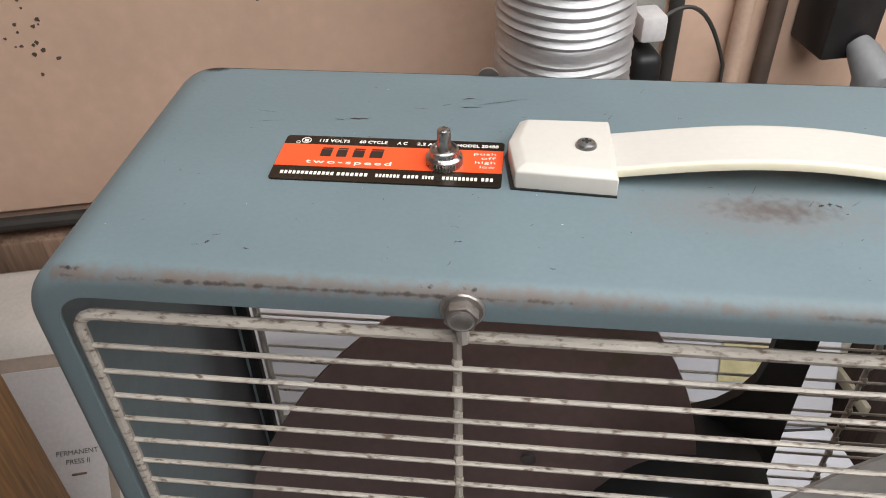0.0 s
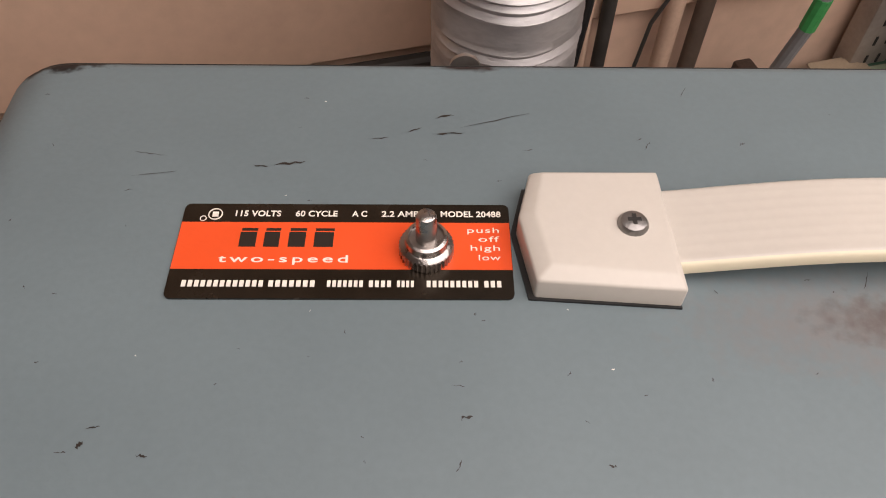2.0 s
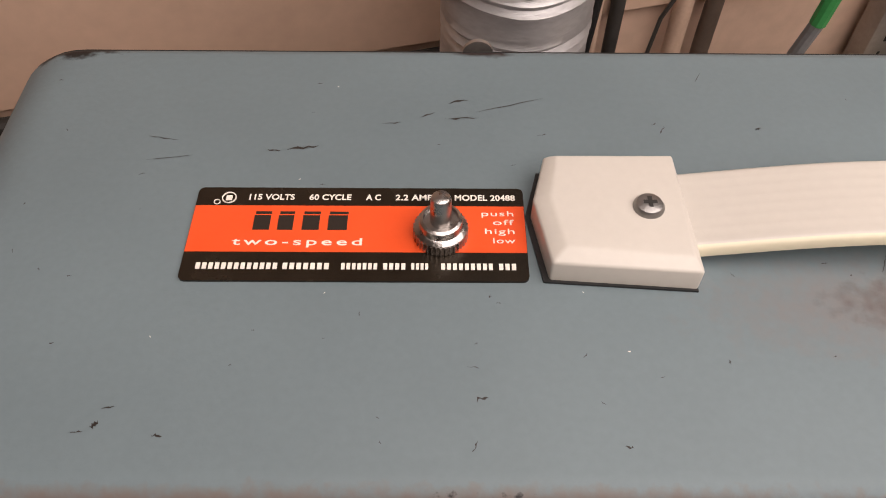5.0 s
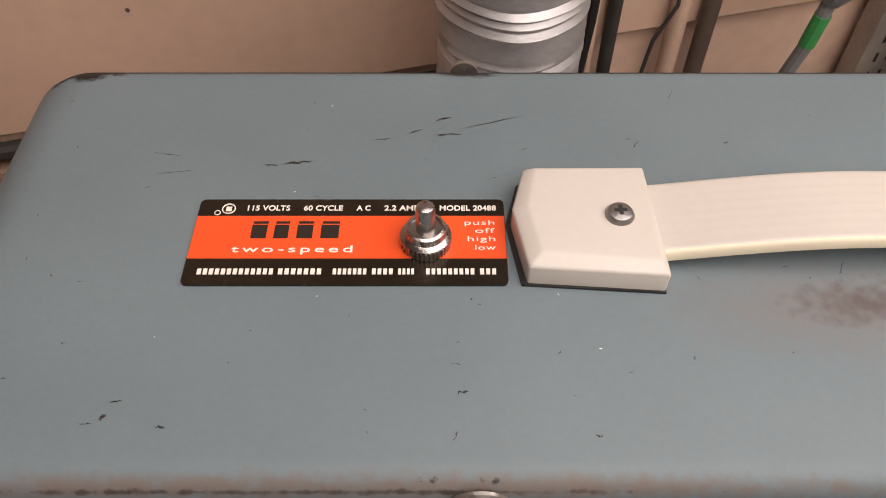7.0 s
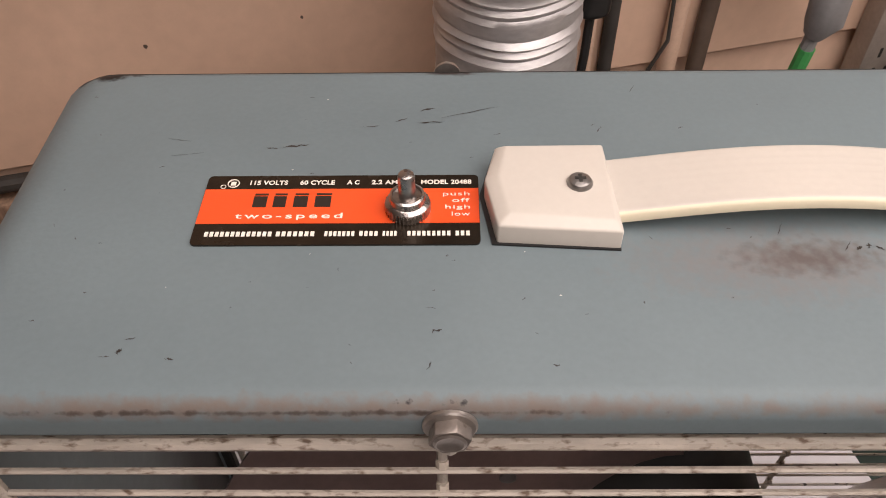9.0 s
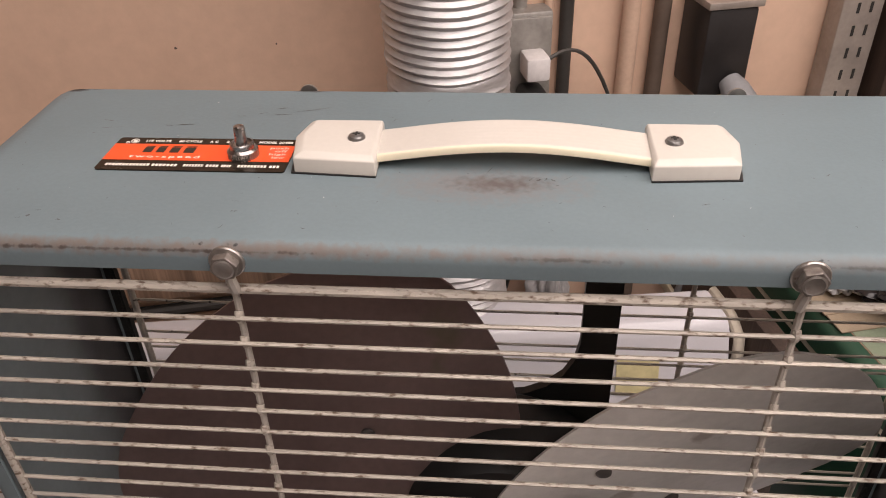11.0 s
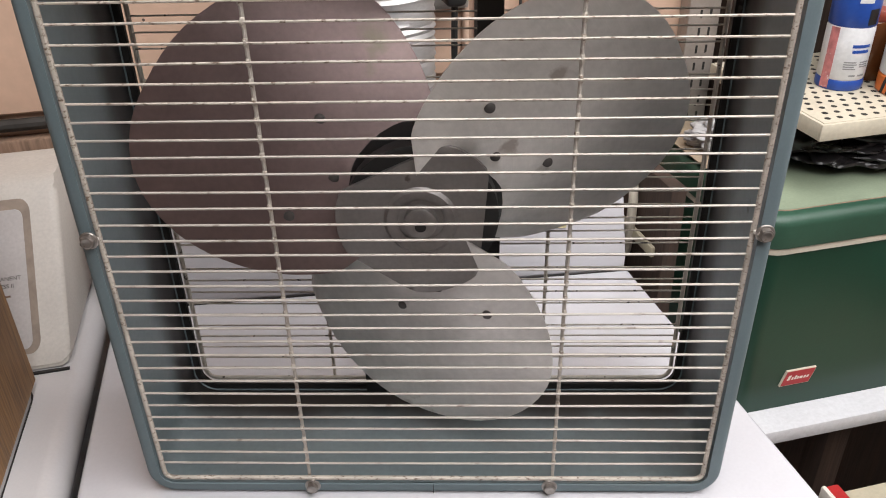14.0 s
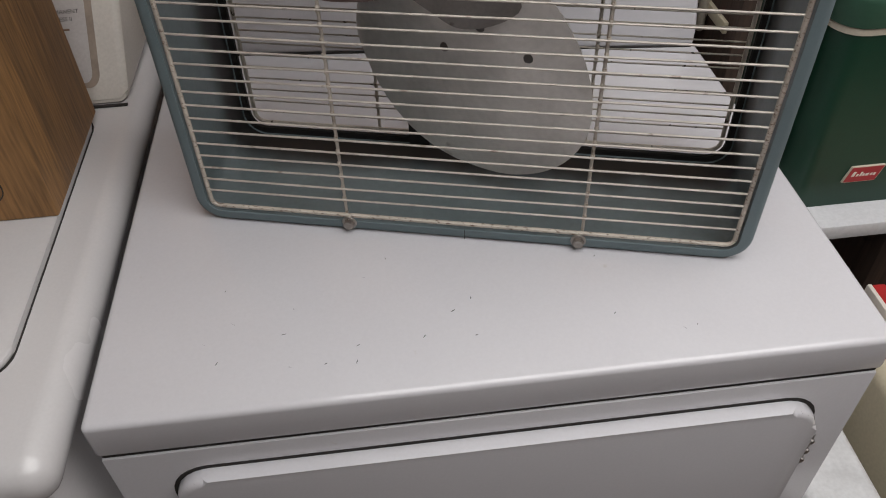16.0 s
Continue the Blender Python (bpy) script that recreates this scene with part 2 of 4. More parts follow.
M_RAIL = wood("brown_rail_wood", (0.42, 0.27, 0.185), (0.12, 0.07, 0.045))
M_PIPE = material("dark_pipe", (0.06, 0.055, 0.05), 0.55, 0.3, 0.2, 30)
M_CONDUIT = material("brown_conduit", (0.12, 0.085, 0.065), 0.6, 0.1, 0.2, 20)
M_PEACH_PIPE = material("painted_pipe", (0.62, 0.43, 0.32), 0.6, 0, 0.1, 12, (0.25, 0.16, 0.11), 0.15, 30)
M_DUCT = material("aluminium_foil", (0.58, 0.57, 0.57), 0.48, 0.70, 0.06, 30, None, 0, 40, 0.25, 120, (1, 1, 3))
M_BOXBLACK = material("black_box_paint", (0.018, 0.016, 0.016), 0.45, 0, 0.3, 25, (0.06, 0.05, 0.04), 0.1, 60)
M_GREYPLUG = material("grey_rubber", (0.25, 0.25, 0.255), 0.55, 0, 0.08, 40)
M_WHITEPLUG = material("white_plug", (0.72, 0.69, 0.68), 0.4, 0, 0.04, 60)
M_OUTLET = material("outlet_steel", (0.42, 0.40, 0.37), 0.45, 0.6, 0.12, 50)
M_GREEN_TAPE = material("green_tape", (0.04, 0.33, 0.09), 0.45)
M_STANDARD = material("shelf_standard_steel", (0.40, 0.35, 0.31), 0.5, 0.5, 0.12, 30)
M_DARKWOOD = wood("dark_brown_wood", (0.07, 0.042, 0.03), (0.03, 0.018, 0.013))
M_BOXWOOD = material("box_wood", (0.47, 0.245, 0.085), 0.6, 0, 0.32, 26, (0.13, 0.055, 0.02), 0.34, 70, 0.25, 300, (1, 1, 0.07), fine=0.22, blur=0.16)
M_COOLER = material("cooler_green", (0.007, 0.043, 0.024), 0.33, 0, 0.12, 8, (0.03, 0.05, 0.035), 0.03, 60, 0.03, 300)
M_COOLER_LID = material("cooler_lid_green", (0.026, 0.075, 0.047), 0.4, 0, 0.15, 8, (0.15, 0.2, 0.15), 0.12, 40, 0.04, 300)
M_LID_TOP = material("dusty_lid_top", (0.24, 0.29, 0.20), 0.65, 0, 0.15, 14, (0.26, 0.25, 0.19), 0.3, 22, 0.08, 250)
M_BAND = material("cream_band", (0.62, 0.56, 0.46), 0.4, 0, 0.08, 30)
M_CARD = material("tan_cardboard", (0.36, 0.28, 0.195), 0.8, 0, 0.15, 18, (0.30, 0.2, 0.12), 0.3, 30, 0.15, 300)
M_BADGE = material("badge_red", (0.40, 0.02, 0.03), 0.3)
M_BOARD = material("white_board", (0.62, 0.62, 0.64), 0.45, 0, 0.06, 8, (0.4, 0.38, 0.36), 0.08, 30)
M_SHELF = material("cream_steel_shelf", (0.62, 0.56, 0.44), 0.45, 0, 0.08, 20, (0.3, 0.2, 0.1), 0.12, 50)
M_BAG = material("black_plastic", (0.016, 0.014, 0.015), 0.28, 0, 0.3, 20, None, 0, 40, 0.5, 60)
M_CLEARBAG = material("clear_plastic", (0.42, 0.41, 0.41), 0.3, 0, 0.15, 30, None, 0, 40, 0.5, 80)
M_CANBLUE = material("can_blue", (0.02, 0.07, 0.33), 0.3)
M_CANWHITE = material("can_white", (0.66, 0.66, 0.67), 0.35)
M_CANRED = material("can_red_brown", (0.30, 0.06, 0.035), 0.4)
M_SKYBLUE = material("print_sky_blue", (0.05, 0.26, 0.55), 0.4)
M_BLUSH = material("pink_print", (0.55, 0.20, 0.20), 0.4, 0, 0.3, 90, (0.6, 0.5, 0.5), 0.4, 160)
M_YELLOW = material("print_yellow", (0.65, 0.45, 0.03), 0.4)
M_AMBER = material("amber_glass", (0.13, 0.045, 0.015), 0.15)
M_ORANGE = material("print_orange", (0.70, 0.18, 0.03), 0.4)
M_BEIGE = material("beige_enamel", (0.55, 0.49, 0.36), 0.45, 0, 0.06, 12)
M_RED = material("red_trim", (0.48, 0.025, 0.025), 0.4)
M_FLOOR = material("concrete_floor", (0.10, 0.085, 0.075), 0.8, 0, 0.2, 4, (0.04, 0.03, 0.03), 0.2, 9, 0.3, 80)
M_CEIL = material("ceiling_paint", (0.70, 0.66, 0.61), 0.8, 0, 0.05, 4)
M_ROOMWALL = material("room_wall_paint", (0.50, 0.40, 0.35), 0.8, 0, 0.08, 3, (0.3, 0.22, 0.18), 0.1, 8)
M_LAMP = bpy.data.materials.new("lamp_diffuser")
M_LAMP.use_nodes = True
M_LAMP.node_tree.nodes["Principled BSDF"].inputs["Emission Color"].default_value = (1, 0.965, 0.93, 1)
M_LAMP.node_tree.nodes["Principled BSDF"].inputs["Emission Strength"].default_value = 0.9


# ---- building helpers ----
def thing(name, frame_m, base, label, category, group="", kind="", turn=0):
    ob = new(name)
    ob.empty_display_size = 0.05
    ob.matrix_world = frame_m @ pose(*base, 0, 0, turn)
    ob["base"] = base
    return tagged(ob, label, category, group, kind)


def part(name, bm, mat, parent, label="", smooth=35, local=False):
    """One mesh under a thing or a part. Coordinates are those of the thing's frame unless local."""
    bmesh.ops.recalc_face_normals(bm, faces=bm.faces)
    root = parent
    while root.parent:
        root = root.parent
    if not local:
        bmesh.ops.translate(bm, verts=bm.verts, vec=-Vector(root["base"]))
    me = bpy.data.meshes.new(name)
    bm.to_mesh(me)
    bm.free()
    me.materials.append(mat)
    if smooth:
        me.shade_smooth()
        me.set_sharp_from_angle(angle=radians(smooth))
    ob = new(name, me)
    ob.parent = parent
    return tagged(ob, label)


def solid(name, bm, mat, frame_m, label, category, kind="structure", smooth=35):
    """A single mesh that is a thing of its own."""
    bmesh.ops.recalc_face_normals(bm, faces=bm.faces)
    me = bpy.data.meshes.new(name)
    bm.to_mesh(me)
    bm.free()
    me.materials.append(mat)
    if smooth:
        me.shade_smooth()
        me.set_sharp_from_angle(angle=radians(smooth))
    ob = new(name, me)
    ob.matrix_world = frame_m
    return tagged(ob, label, category, kind=kind)


def box(x0, x1, y0, y1, z0, z1, bevel=0.0, seg=2, bm=None):
    b2 = bmesh.new()
    bmesh.ops.create_cube(b2, size=1)
    for v in b2.verts:
        v.co = Vector(((x0 + x1) / 2 + v.co.x * (x1 - x0), (y0 + y1) / 2 + v.co.y * (y1 - y0), (z0 + z1) / 2 + v.co.z * (z1 - z0)))
    if bevel:
        bmesh.ops.bevel(b2, geom=b2.edges[:], offset=bevel, segments=seg, affect="EDGES", profile=0.5)
    return joined(bm, b2)


def joined(bm, b2):
    if bm is None:
        return b2
    me = bpy.data.meshes.new("tmp")
    b2.to_mesh(me)
    b2.free()
    bm.from_mesh(me)
    bpy.data.meshes.remove(me)
    return bm


def tube(pts, r, seg=8, closed=False, bm=None, cap=True):
    """A round bar along a line of points."""
    bm = bm or bmesh.new()
    pts = [Vector(p) for p in pts]
    n = len(pts)
    rings, up = [], None
    for i, p in enumerate(pts):
        a = pts[(i - 1) % n] if closed or i > 0 else p
        b = pts[(i + 1) % n] if closed or i < n - 1 else p
        d = (b - a).normalized()
        if up is None:
            up = d.orthogonal().normalized()
        up = (up - d * up.dot(d)).normalized()
        side = d.cross(up)
        rad = r[i] if isinstance(r, (list, tuple)) else r
        rings.append([bm.verts.new(p + (up * math.cos(t) + side * math.sin(t)) * rad) for t in (2 * math.pi * k / seg for k in range(seg))])
    for i in range(n if closed else n - 1):
        A, B = rings[i], rings[(i + 1) % n]
        for k in range(seg):
            bm.faces.new((A[k], A[(k + 1) % seg], B[(k + 1) % seg], B[k]))
    if not closed and cap:
        bm.faces.new(rings[0][::-1])
        bm.faces.new(rings[-1])
    return bm


def lathe(profile, centre, axis="z", seg=32, bm=None):
    """Turn (radius, height) pairs round an axis through centre."""
    bm = bm or bmesh.new()
    rings = []
    for r, h in profile:
        ring = []
        for k in range(seg):
            a = 2 * math.pi * k / seg
            c, s = r * math.cos(a), r * math.sin(a)
            v = {"z": (c, s, h), "y": (c, h, s), "x": (h, c, s)}[axis]
            ring.append(bm.verts.new(Vector(centre) + Vector(v)))
        rings.append(ring)
    for A, B in zip(rings, rings[1:]):
        for k in range(seg):
            bm.faces.new((A[k], A[(k + 1) % seg], B[(k + 1) % seg], B[k]))
    bm.faces.new(rings[0][::-1])
    bm.faces.new(rings[-1])
    return bm


def prism(pts, lo, hi, axis="y", bm=None, bevel=0.0, segments=2):
    """A flat outline given as pairs, made thick along an axis (z: pairs are x, y; y: x, z; x: y, z)."""
    b2 = bmesh.new()

    def at(p, h):
        return {"z": (p[0], p[1], h), "y": (p[0], h, p[1]), "x": (h, p[0], p[1])}[axis]
    A = [b2.verts.new(at(p, lo)) for p in pts]
    B = [b2.verts.new(at(p, hi)) for p in pts]
    b2.faces.new(A[::-1])
    b2.faces.new(B)
    for i in range(len(pts)):
        j = (i + 1) % len(pts)
        b2.faces.new((A[i], A[j], B[j], B[i]))
    if bevel:
        bmesh.ops.bevel(b2, geom=b2.edges[:], offset=bevel, segments=segments, affect="EDGES", profile=0.5)
    return joined(bm, b2)


def rrect(cx, cz, a, b, r, n=6):
    """Points of a rectangle with round corners, half sizes a and b."""
    pts = []
    for sx, sz, a0 in ((1, 1, 0), (-1, 1, 90), (-1, -1, 180), (1, -1, 270)):
        for k in range(n + 1):
            t = radians(a0 + 90 * k / n)
            pts.append((cx + sx * (a - r) + r * math.cos(t), cz + sz * (b - r) + r * math.sin(t)))
    return pts


def sweep_rect(cx, cz, a, b, r, profile, n=8):
    """A profile of (inset, depth) pairs, closed, carried round a rectangle with round corners."""
    bm = bmesh.new()
    rings = []
    for d, y in profile:
        rings.append([bm.verts.new((x, y, z)) for x, z in rrect(cx, cz, a - d, b - d, max(r - d, 0.002), n)])
    m = len(rings[0])
    for i in range(len(rings)):
        A, B = rings[i], rings[(i + 1) % len(rings)]
        for k in range(m):
            bm.faces.new((A[k], A[(k + 1) % m], B[(k + 1) % m], B[k]))
    return bm


def rounded_slab(x0, x1, y0, y1, z0, z1, r, edge, n=6):
    """An upright block with round corners in plan and a rounded upper edge."""
    bm = bmesh.new()
    rings = []
    steps = [(0.0, z0)] + [(edge * (1 - math.cos(t)), z1 - edge + edge * math.sin(t)) for t in (math.pi / 2 * k / 5 for k in range(6))]
    for d, z in steps:
        rings.append([bm.verts.new((x, y, z)) for x, y in rrect((x0 + x1) / 2, (y0 + y1) / 2, (x1 - x0) / 2 - d, (y1 - y0) / 2 - d, r - d, n)])
    m = len(rings[0])
    for A, B in zip(rings, rings[1:]):
        for k in range(m):
            bm.faces.new((A[k], A[(k + 1) % m], B[(k + 1) % m], B[k]))
    bm.faces.new(rings[0][::-1])
    bm.faces.new(rings[-1])
    return bm


def lettering(text, size, mat, parent, place, flat=True, align="LEFT", spread=1.0, width=1.0, bold=0.0, frame_rot=None, fit=0.0):
    """Raised letters in the built-in font, made into a mesh part."""
    cu = bpy.data.curves.new("lettering", "FONT")
    cu.body, cu.size, cu.align_x, cu.extrude, cu.space_character, cu.offset = text, size, align, 0.00004, spread, bold
    tmp = new("tmp", cu)
    bpy.context.view_layer.update()
    me = bpy.data.meshes.new_from_object(tmp.evaluated_get(bpy.context.evaluated_depsgraph_get()))
    bpy.data.objects.remove(tmp)
    if fit:
        width = fit / max(v.co.x for v in me.vertices)
    root = parent
    while root.parent:
        root = root.parent
    m = Matrix.Translation(Vector(place) - Vector(root["base"])) @ (frame_rot or Matrix()) @ Matrix.Diagonal((width, 1, 1, 1))
    me.transform(m)
    me.materials.clear()
    me.materials.append(mat)
    ob = new("lettering", me)
    ob.parent = parent
    return ob


I = Matrix()

# ---- the room ----
RU0, RU1, RV0, RV1, RZ = -1.7, 2.3, -2.6, 0.755, 2.4
solid("floor", box(RU0 - 0.1, RU1 + 0.1, RV0 - 0.1, RV1 + 0.12, -0.1, 0), M_FLOOR, ROOM, "dark worn concrete floor", "floor", smooth=0)
solid("ceiling", box(RU0 - 0.1, RU1 + 0.1, RV0 - 0.1, RV1 + 0.12, RZ, RZ + 0.1), M_CEIL, ROOM, "plain off-white painted ceiling", "ceiling", smooth=0)
solid("wall_west", box(RU0 - 0.1, RU0, RV0, RV1, 0, RZ), M_ROOMWALL, ROOM, "plain painted side wall of the room", "wall", smooth=0)
solid("wall_east", box(RU1, RU1 + 0.1, RV0, RV1, 0, RZ), M_ROOMWALL, ROOM, "plain painted side wall of the room", "wall", smooth=0)
solid("wall_south", box(RU0, RU1, RV0 - 0.1, RV0, 0, RZ), M_ROOMWALL, ROOM, "plain painted wall behind the viewer", "wall", smooth=0)
wall_north = thing("wall_north", ROOM, (0, RV1, 0), "peach painted wall with brown stains and specks", "wall", kind="structure")
part("upper_panel", box(RU0, RU1, RV1, RV1 + 0.1, 1.112, RZ, 0.003, 1), M_WALL, wall_north)
part("lower_panel", box(RU0, RU1, RV1 + 0.012, RV1 + 0.1, 0, 1.112), M_WALL_LOW, wall_north)
bm = box(RU0, 0.43, RV1 - 0.014, RV1 + 0.0115, 1.012, 1.082, 0.004)
part("rail", bm, M_RAIL, wall_north, "brown wooden rail along the wall")
bm = tube([(RU0, RV1 - 0.004, 1.100), (0.43, RV1 - 0.004, 1.100)], 0.0085, 10)
solid("pipe", bm, M_PIPE, ROOM, "thin dark pipe running level along the wall", "pipe", kind="object")
bm = tube([(RU0, RV1 + 0.004, 0.985), (0.43, RV1 + 0.004, 0.985)], 0.008, 10)
solid("pipe", bm, M_PIPE, ROOM, "thin dark pipe below the wooden rail", "pipe", kind="object")

bm = bmesh.new()
rng = random.Random(21)
for k in range(50):
    if k < 18:
        u, zz, r = rng.gauss(-0.091, 0.013), rng.gauss(1.298, 0.016), rng.uniform(0.0010, 0.0030)
    else:
        u, zz, r = rng.uniform(-0.5, 0.4), rng.uniform(1.13, 1.7), rng.uniform(0.0006, 0.0022)
    pts = [(u + r * rng.uniform(0.6, 1.3) * math.cos(a), zz + r * rng.uniform(0.5, 1.2) * math.sin(a)) for a in (math.pi / 4 * j for j in range(8))]
    prism(pts, RV1 - 0.0006, RV1 + 0.001, "y", bm)
tagged(part("specks", bm, M_CONDUIT, wall_north, "dark brown specks on the paint", smooth=0), kind="stuff")

# upright pipes on the wall
for u, r, z0, z1, mat, lab in ((0.478, 0.008, 1.335, RZ, M_OUTLET, "grey conduit rising from the outlet box"),
                               (0.531, 0.0075, 0.0, RZ, M_PIPE, "dark upright conduit on the peach wall"),
                               (0.604, 0.010, 0.0, RZ, M_PEACH_PIPE, "peach painted pipe standing against the wall"),
                               (0.640, 0.0095, 0.0, RZ, M_CONDUIT, "brown upright pipe on the peach wall"),
                               (0.511, 0.005, 0.0, RZ, M_PEACH_PIPE, "slim painted pipe beside the outlet")):
    solid("pipe", tube([(u, RV1 - r - 0.001, z0), (u, RV1 - r - 0.001, z1)], r, 12), mat, ROOM, lab, "pipe", kind="object")

# foil duct
DU, DV, DR = 0.381, 0.640, 0.057
prof = [(0.055, 0.93)]
rng = random.Random(12)
z = 0.93
i = 0
while z < RZ - 0.004:
    prof.append((DR + (0.0026 if i % 2 else -0.0004) + rng.uniform(-0.0009, 0.0009), z))
    z += 0.0042 + rng.uniform(-0.0006, 0.0008)
    i += 1
bm = lathe(prof, (DU, DV, 0), "z", 56)
for v in bm.verts:
    d = noise.noise(Vector((v.co.x * 22, v.co.y * 22, v.co.z * 30)))
    k = 1 + 0.035 * d
    v.co.x, v.co.y = DU + (v.co.x - DU) * k, DV + (v.co.y - DV) * k
    v.co.z += 0.004 * noise.noise(Vector((v.co.x * 12, v.co.y * 12, v.co.z * 4)))
solid("dryer_duct", bm, M_DUCT, ROOM, "crinkled aluminium foil dryer duct rising along the wall", "duct", kind="object", smooth=60)

# outlet with plugs
outlet = thing("outlet_box", ROOM, (0.481, RV1, 1.282), "grey steel outlet box on the wall", "outlet", kind="structure")
part("box", box(0.452, 0.51, RV1 - 0.03, RV1 - 0.001, 1.212, 1.337, 0.004), M_OUTLET, outlet)
part("cover", box(0.455, 0.507, RV1 - 0.034, RV1 - 0.0305, 1.217, 1.332, 0.0015), M_OUTLET, outlet)
plug = thing("plug", ROOM, (0.484, RV1 - 0.035, 1.287), "white square plug adapter with a thin dark cord", "plug")
part("body", box(0.472, 0.498, RV1 - 0.068, RV1 - 0.0345, 1.274, 1.3, 0.004), M_WHITEPLUG, plug)
pts = [(0.498 + 0.085 * t, RV1 - 0.05 + 0.02 * t, 1.29 + 0.018 * math.sin(t * 2.6) - 0.075 * t ** 2.2) for t in (k / 12 for k in range(13))]
pts += [(0.586, RV1 - 0.032, 1.162), (0.569, RV1 - 0.03, 1.122), (0.554, RV1 - 0.03, 1.002)]
part("cord", tube(pts, 0.0022, 6), M_PIPE, plug, "thin dark cord")
plug = thing("plug", ROOM, (0.484, RV1 - 0.035, 1.242), "black moulded plug hanging in the outlet", "plug")
part("body", box(0.467, 0.497, RV1 - 0.075, RV1 - 0.0345, 1.224, 1.264, 0.009, 3), M_BLACK, plug)
part("cord", tube([(0.482, RV1 - 0.06, 1.23), (0.481, RV1 - 0.06, 1.182), (0.484, RV1 - 0.045, 1.102), (0.464, RV1 - 0.04, 1.002), (0.444, RV1 - 0.03, 0.902)], 0.0045, 8), M_BLACK, plug)

# black transformer box with a heavy grey plug
bx = thing("electric_box", ROOM, (0.702, RV1, 1.268), "black steel electric box on the wall", "electric box", kind="structure")
part("body", box(0.668, 0.724, RV1 - 0.065, RV1 - 0.001, 1.236, 1.334, 0.004), M_BOXBLACK, bx)
part("top_flange", box(0.665, 0.727, RV1 - 0.068, RV1 - 0.002, 1.3345, 1.342, 0.001), M_STANDARD, bx, "rusty steel top flange")
gp = thing("plug", ROOM, (0.711, RV1 - 0.062, 1.208), "heavy grey rubber plug with a thick grey cable", "plug")
bm = tube([(0.704, RV1 - 0.063, 1.253), (0.707, RV1 - 0.075, 1.246), (0.714, RV1 - 0.09, 1.23), (0.716, RV1 - 0.09, 1.198), (0.714, RV1 - 0.085, 1.18)], [0.012, 0.016, 0.02, 0.019, 0.011], 12)
part("head", bm, M_GREYPLUG, gp)
pts = [(0.714, RV1 - 0.085, 1.182), (0.713, RV1 - 0.08, 1.128), (0.711, RV1 - 0.06, 1.038), (0.702, RV1 - 0.045, 0.938), (0.692, RV1 - 0.04, 0.712), (0.692, RV1 - 0.04, 0.3)]
part("cable", tube(pts, 0.0075, 10), M_GREYPLUG, gp, "thick grey cable")
part("tape", tube([(0.7139, RV1 - 0.0835, 1.163), (0.7131, RV1 - 0.0795, 1.126)], 0.0085, 10), M_GREEN_TAPE, gp, "green tape band")

# slotted shelf standard and the dark boards beside it
sd = thing("shelf_standard", ROOM, (0.87, RV1 - 0.03, 0), "slotted steel shelf upright screwed to the wall", "shelf upright", kind="structure")
part("rail", box(0.846, 0.898, RV1 - 0.03, RV1 - 0.001, 0.0, RZ - 0.002, 0.003), M_STANDARD, sd)
bm = bmesh.new()
for k in range(60):
    zc = 0.8 + k * 0.0265
    for uc in (0.866, 0.882):
        box(uc - 0.0016, uc + 0.0016, RV1 - 0.0308, RV1 - 0.0295, zc, zc + 0.012, bm=bm)
tagged(part("slots", bm, M_GAP, sd, "dark slots", smooth=0), kind="stuff")
solid("board", box(0.910, 1.9, RV1 - 0.05, RV1 - 0.001, 0.0, RZ - 0.002, 0.004), M_DARKWOOD, ROOM, "dark brown boards against the wall", "board", kind="structure")

# ---- dryer ----
dry = thing("clothes_dryer", ROOM, (0.3375, 0.3, 0), "white enamelled clothes dryer under the fan", "dryer")
part("cabinet", box(0.008, 0.657, 0.02, 0.665, 0.02, 0.865, 0.004), M_ENAMEL, dry)
bm = box(0, 0.665, 0, 0.672, 0.868, 0.91, 0.0055, 4)
part("top", bm, M_ENAMEL, dry, "glossy white worktop with rounded front edge")
part("top_seam", box(0.004, 0.661, 0.003, 0.66, 0.8605, 0.869), M_GAP, dry, smooth=0)
part("front_panel", box(0.003, 0.662, 0.0006, 0.022, 0.02, 0.8644, 0.0015, 2), M_ENAMEL, dry)
outline = rrect(0.335, 0.568, 0.284, 0.269, 0.032)
part("door_gap", prism(rrect(0.335, 0.568, 0.2874, 0.2724, 0.035), -0.0002, 0.008, "y"), M_GAP, dry, smooth=0)
door = part("door", prism(outline, -0.014, 0.006, "y", bevel=0.007, segments=4), M_ENAMEL, dry)
hinge = part("hinge", box(0.6205, 0.6275, -0.009, -0.0004, 0.736, 0.788, 0.002), M_GREY_STEEL, door, "small steel hinge")
for zz in (0.778, 0.762, 0.746):
    part("hinge_screw", lathe([(0.003, 0.0), (0.003, -0.002), (0.001, -0.003)], (0.6245, -0.009, zz), "y", 10), M_CHROME, hinge)
# control console at the rear
cons = [(0.522, 0.9105), (0.525, 0.93), (0.556, 1.045), (0.566, 1.056), (0.615, 1.056), (0.622, 1.045), (0.622, 0.9105)]
bm = prism(cons, 0.008, 0.660, "x", bevel=0.004)
for v in bm.verts:
    v.co.y += (0.334 - v.co.x) * 0.12
part("console", bm, M_ENAMEL, dry, "white rear control console")
# pale yellow four-sided patch on the sloping console face
st_pts = [(0.535, 0.978), (0.581, 0.974), (0.583, 1.020), (0.537, 1.023)]
bm = bmesh.new()
for lift in (0.0, 0.0012):
    bm.faces.new([bm.verts.new((u, 0.525 + (0.334 - u) * 0.12 + (zz - 0.93) * 0.2583 - lift, zz)) for u, zz in st_pts])
